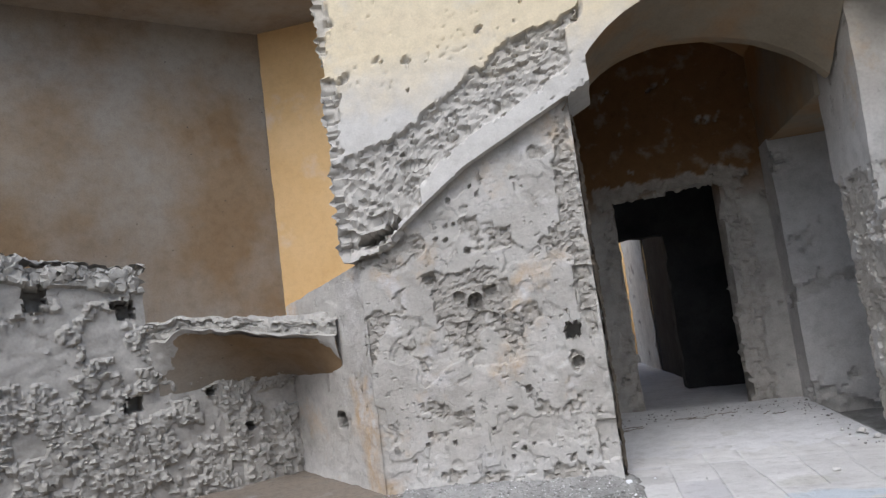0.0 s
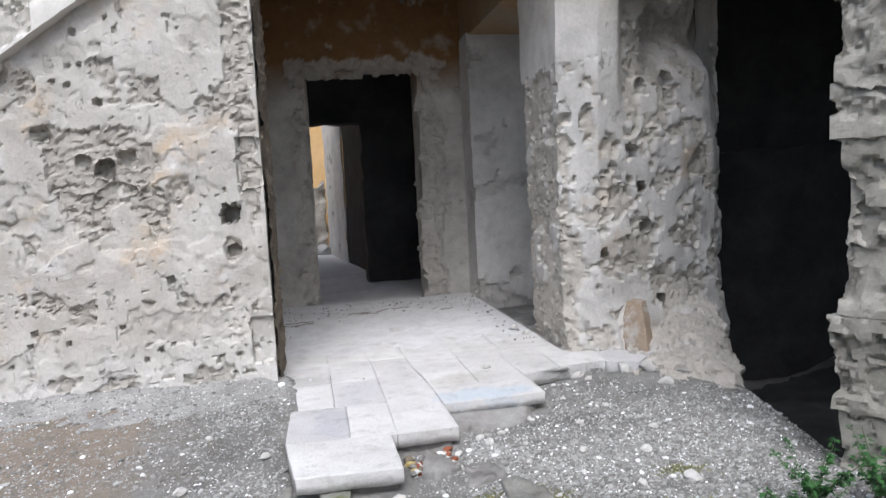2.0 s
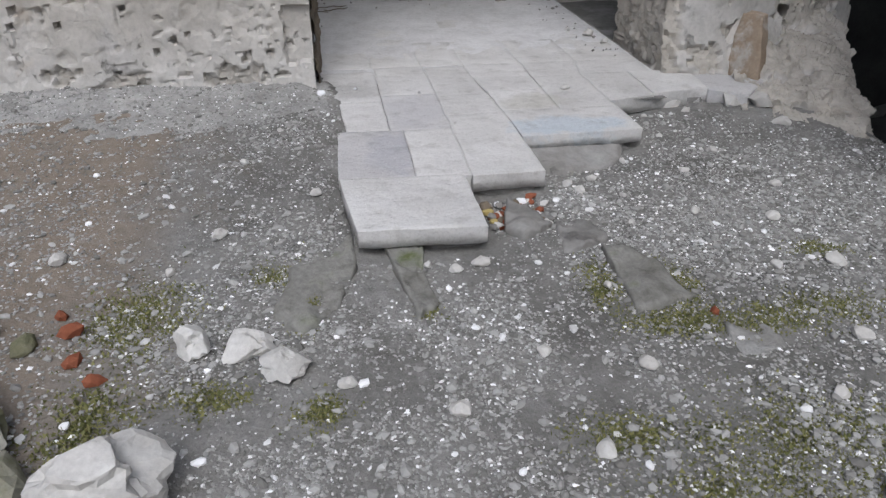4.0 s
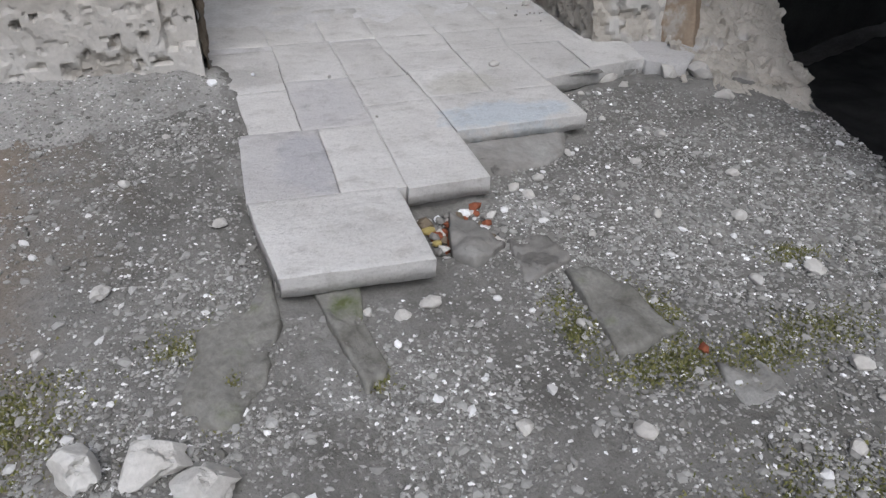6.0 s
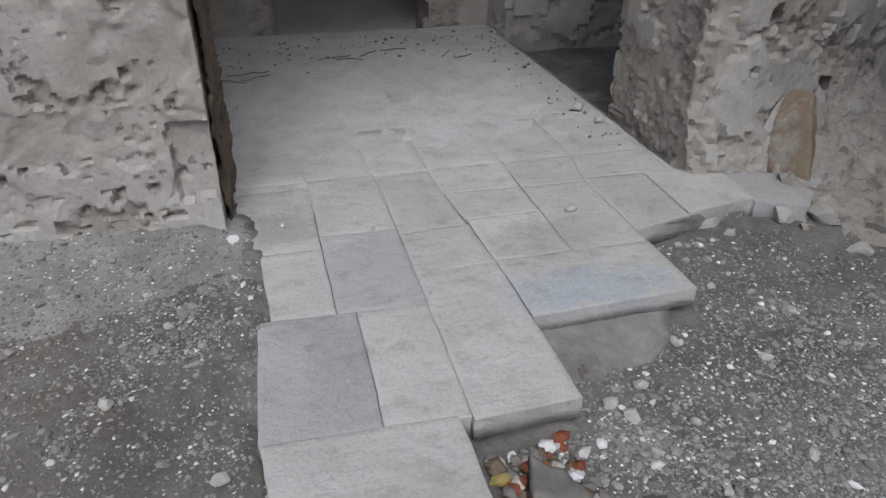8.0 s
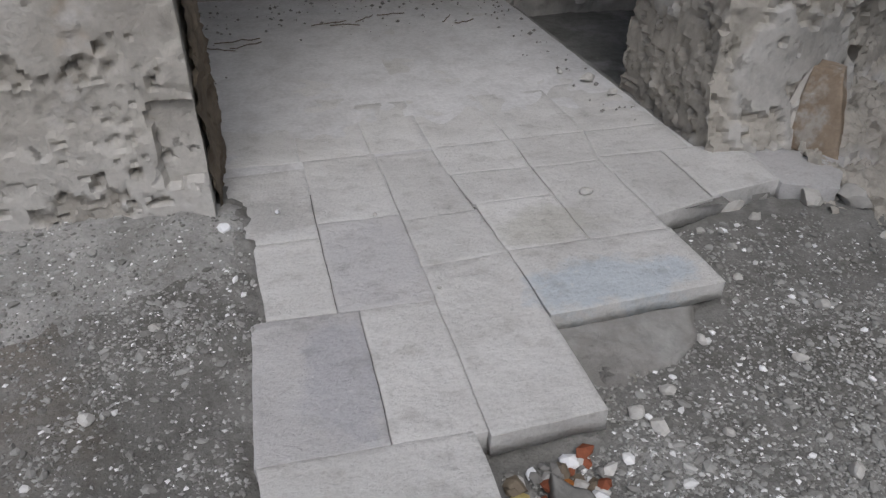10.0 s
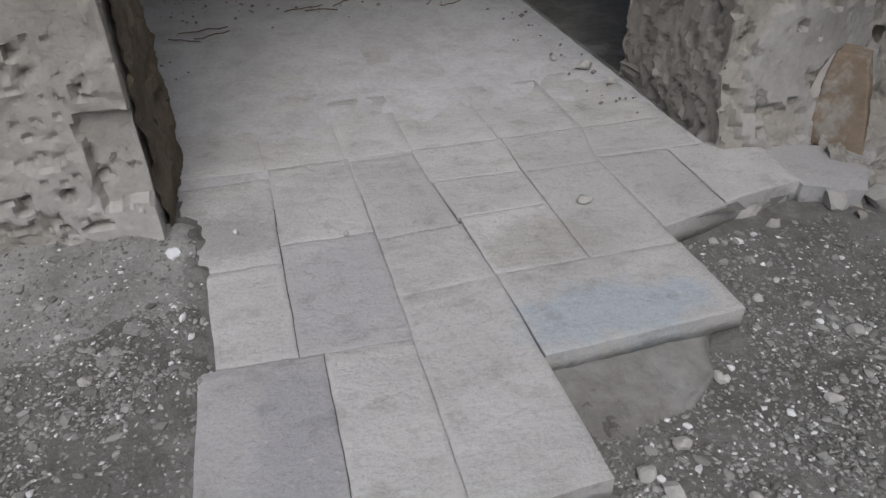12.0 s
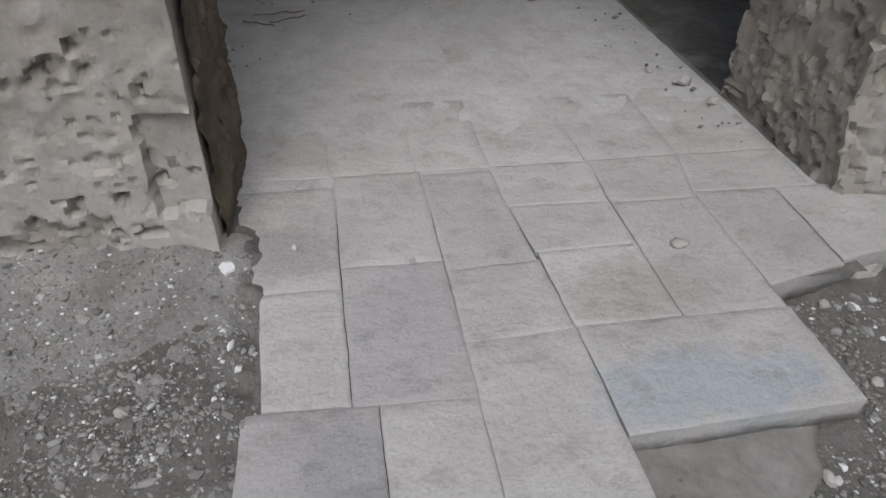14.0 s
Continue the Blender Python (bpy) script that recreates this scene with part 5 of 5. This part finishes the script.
M_TUFT = leaf_material("moss_tuft", (0.09, 0.10, 0.03), (0.24, 0.23, 0.09), 0.95)
M_LEAF = leaf_material("weed_leaf", (0.012, 0.05, 0.012), (0.045, 0.14, 0.03))
M_STEM = leaf_material("weed_stem", (0.06, 0.10, 0.03), (0.08, 0.12, 0.04))
rng = random.Random(21)
verts, faces = [], []
for cx, cy, rx, ry, n in [(1.02, -2.0, 0.06, 0.16, 500), (1.28, -2.0, 0.06, 0.14, 500), (1.2, -2.2, 0.14, 0.06, 600), (1.45, -2.25, 0.2, 0.07, 700), (1.75, -2.2, 0.2, 0.08, 600), (-0.04, -1.9, 0.05, 0.16, 500), (0.38, -2.0, 0.03, 0.06, 200), (-0.55, -1.95, 0.14, 0.16, 1400), (-0.3, -2.35, 0.1, 0.06, 400), (0.02, -2.45, 0.07, 0.06, 350), (-0.6, -2.45, 0.12, 0.2, 900), (1.3, -2.75, 0.3, 0.16, 1800), (0.8, -2.65, 0.12, 0.06, 500), (1.0, -2.9, 0.2, 0.1, 700), (1.95, -1.85, 0.1, 0.05, 400), (1.6, -3.0, 0.3, 0.2, 1300), (-0.15, -1.75, 0.05, 0.06, 250)]:
    for _ in range(2 * n):
        x, y = rng.gauss(cx, rx * 0.6), rng.gauss(cy, ry * 0.6)
        if on_paving(x, y):
            continue
        z, a, h, w = ground_z(x, y), rng.uniform(0, 6.28), rng.uniform(0.004, 0.012), rng.uniform(0.004, 0.011)
        b = len(verts)
        lx, ly = rng.gauss(0, 0.006), rng.gauss(0, 0.006)
        verts += [(x - w * math.cos(a), y - w * math.sin(a), z - 0.004), (x + w * math.cos(a), y + w * math.sin(a), z - 0.004), (x + lx, y + ly, z + h)]
        faces.append((b, b + 1, b + 2))
me = bpy.data.meshes.new("moss")
me.from_pydata(verts, [], faces)
me.materials.append(M_TUFT)
tagged(new("moss", me), "yellow-green moss tufts between the stones", "moss", kind="stuff")


def weed(x, y, height, spread, leaves, seed):
    rng = random.Random(seed)
    root = tagged(empty("weed", x, y, ground_z(x, y)), "dark green leafy weed growing at the block pier", "plant", "weeds at the pier")
    stems, blades = bmesh.new(), bmesh.new()
    for k in range(9):
        a, r = rng.uniform(0, 6.28), rng.uniform(0.2, 1) * spread
        tip = Vector((r * math.cos(a), r * math.sin(a), height * rng.uniform(0.6, 1)))
        pts = [Vector((tip.x * t ** 1.5, tip.y * t ** 1.5, tip.z * t)) for t in (0, 0.35, 0.7, 1)]
        for p, q in zip(pts, pts[1:]):
            side = Vector((0.0025, 0, 0)), Vector((-0.00125, 0.0022, 0)), Vector((-0.00125, -0.0022, 0))
            lo, hi = [stems.verts.new(p + d) for d in side], [stems.verts.new(q + d * 0.7) for d in side]
            for i in range(3):
                stems.faces.new((lo[i], lo[(i + 1) % 3], hi[(i + 1) % 3], hi[i]))
        for _ in range(leaves // 9):
            t = rng.uniform(0.25, 1.02)
            base = Vector((tip.x * t ** 1.5, tip.y * t ** 1.5, tip.z * t))
            b = rng.uniform(0, 6.28)
            out = Vector((math.cos(b), math.sin(b), rng.uniform(-0.3, 0.5))).normalized()
            across = out.cross(Vector((0, 0, 1))).normalized()
            up = across.cross(out)
            L = rng.uniform(0.014, 0.036)
            w = L * rng.uniform(0.3, 0.45)
            ring = [base + out * 0.01, base + out * L * 0.4 + across * w + up * 0.004, base + out * L * 0.75 + across * w * 0.7, base + out * L * 1.15 - up * 0.006, base + out * L * 0.75 - across * w * 0.7, base + out * L * 0.4 - across * w + up * 0.004]
            vs = [blades.verts.new(p) for p in ring]
            blades.faces.new((vs[0], vs[1], vs[2], vs[3]))
            blades.faces.new((vs[0], vs[3], vs[4], vs[5]))
    part("stem", stems, M_STEM, root)
    part("foliage", blades, M_LEAF, root, smooth=False)


for k, (x, y, h, sp, n) in enumerate([(2.25, -2.35, 0.26, 0.2, 420), (2.05, -2.55, 0.22, 0.18, 360), (2.35, -2.65, 0.34, 0.24, 480), (2.0, -2.85, 0.22, 0.2, 400), (2.25, -3.0, 0.32, 0.26, 480), (1.85, -3.05, 0.2, 0.16, 300), (2.5, -2.4, 0.3, 0.16, 300), (1.9, -2.65, 0.14, 0.12, 240), (1.78, -2.78, 0.16, 0.16, 320), (1.72, -3.0, 0.18, 0.16, 320), (1.6, -3.12, 0.14, 0.14, 240)]):
    weed(x, y, h, sp, n, 300 + k)

# ---- twigs and dry bits on the passage floor ----
rng = random.Random(9)
for k, (x, y, turn, length) in enumerate([(0.15, 2.1, 10, 0.28), (0.2, 2.0, 30, 0.22), (0.05, 1.95, -20, 0.18), (0.75, 2.35, 15, 0.25), (0.85, 2.3, -10, 0.2), (1.0, 2.42, 40, 0.18), (1.55, 2.3, 60, 0.2), (1.65, 2.2, 20, 0.16), (1.2, 2.5, 5, 0.2)]):
    bm = bmesh.new()
    pts = [Vector((length * (i / 5 - 0.5), 0.02 * noise.noise(Vector((i, k, 0))), 0.006 + 0.012 * rng.random())) for i in range(6)]
    for p, q in zip(pts, pts[1:]):
        lo = [bm.verts.new(p + Vector((0, 0.004 * math.cos(a), 0.004 * math.sin(a)))) for a in (0, 1.57, 3.14, 4.71)]
        hi = [bm.verts.new(q + Vector((0, 0.003 * math.cos(a), 0.003 * math.sin(a)))) for a in (0, 1.57, 3.14, 4.71)]
        for i in range(4):
            bm.faces.new((lo[i], lo[(i + 1) % 4], hi[(i + 1) % 4], hi[i]))
    ob = tagged(part("twig", bm, M_JAMB), "dry dark twig on the dusty passage floor", "twig", "twigs on the floor")
    ob.matrix_basis = pose(x, y, 0.012, 0, 0, turn)


# ---- crumbs fallen along the passage walls ----
rng = random.Random(33)
verts, faces = [], []
for _ in range(260):
    if rng.random() < 0.6:
        x, y = rng.uniform(-0.2, 2.1), 2.95 - abs(rng.gauss(0, 0.35))
    else:
        x, y = rng.choice((-0.1 + abs(rng.gauss(0, 0.1)), 2.08 - abs(rng.gauss(0, 0.12)))), rng.uniform(0.4, 2.9)
    size = rng.uniform(0.006, 0.03) * rng.uniform(0.4, 1)
    b = len(verts)
    verts += [(x + p[0] * size * rng.uniform(0.8, 1.8), y + p[1] * size * rng.uniform(0.8, 1.6), 0.012 + 0.03 * max(0, (y - 2.75) / 0.28) + p[2] * size) for p in OV]
    faces += [[b + i for i in f] for f in OF]
me = bpy.data.meshes.new("crumbs")
me.from_pydata(verts, [], faces)
me.materials.append(M_BED)
tagged(new("crumbs", me), "grey plaster crumbs fallen along the passage walls", "debris", kind="stuff")
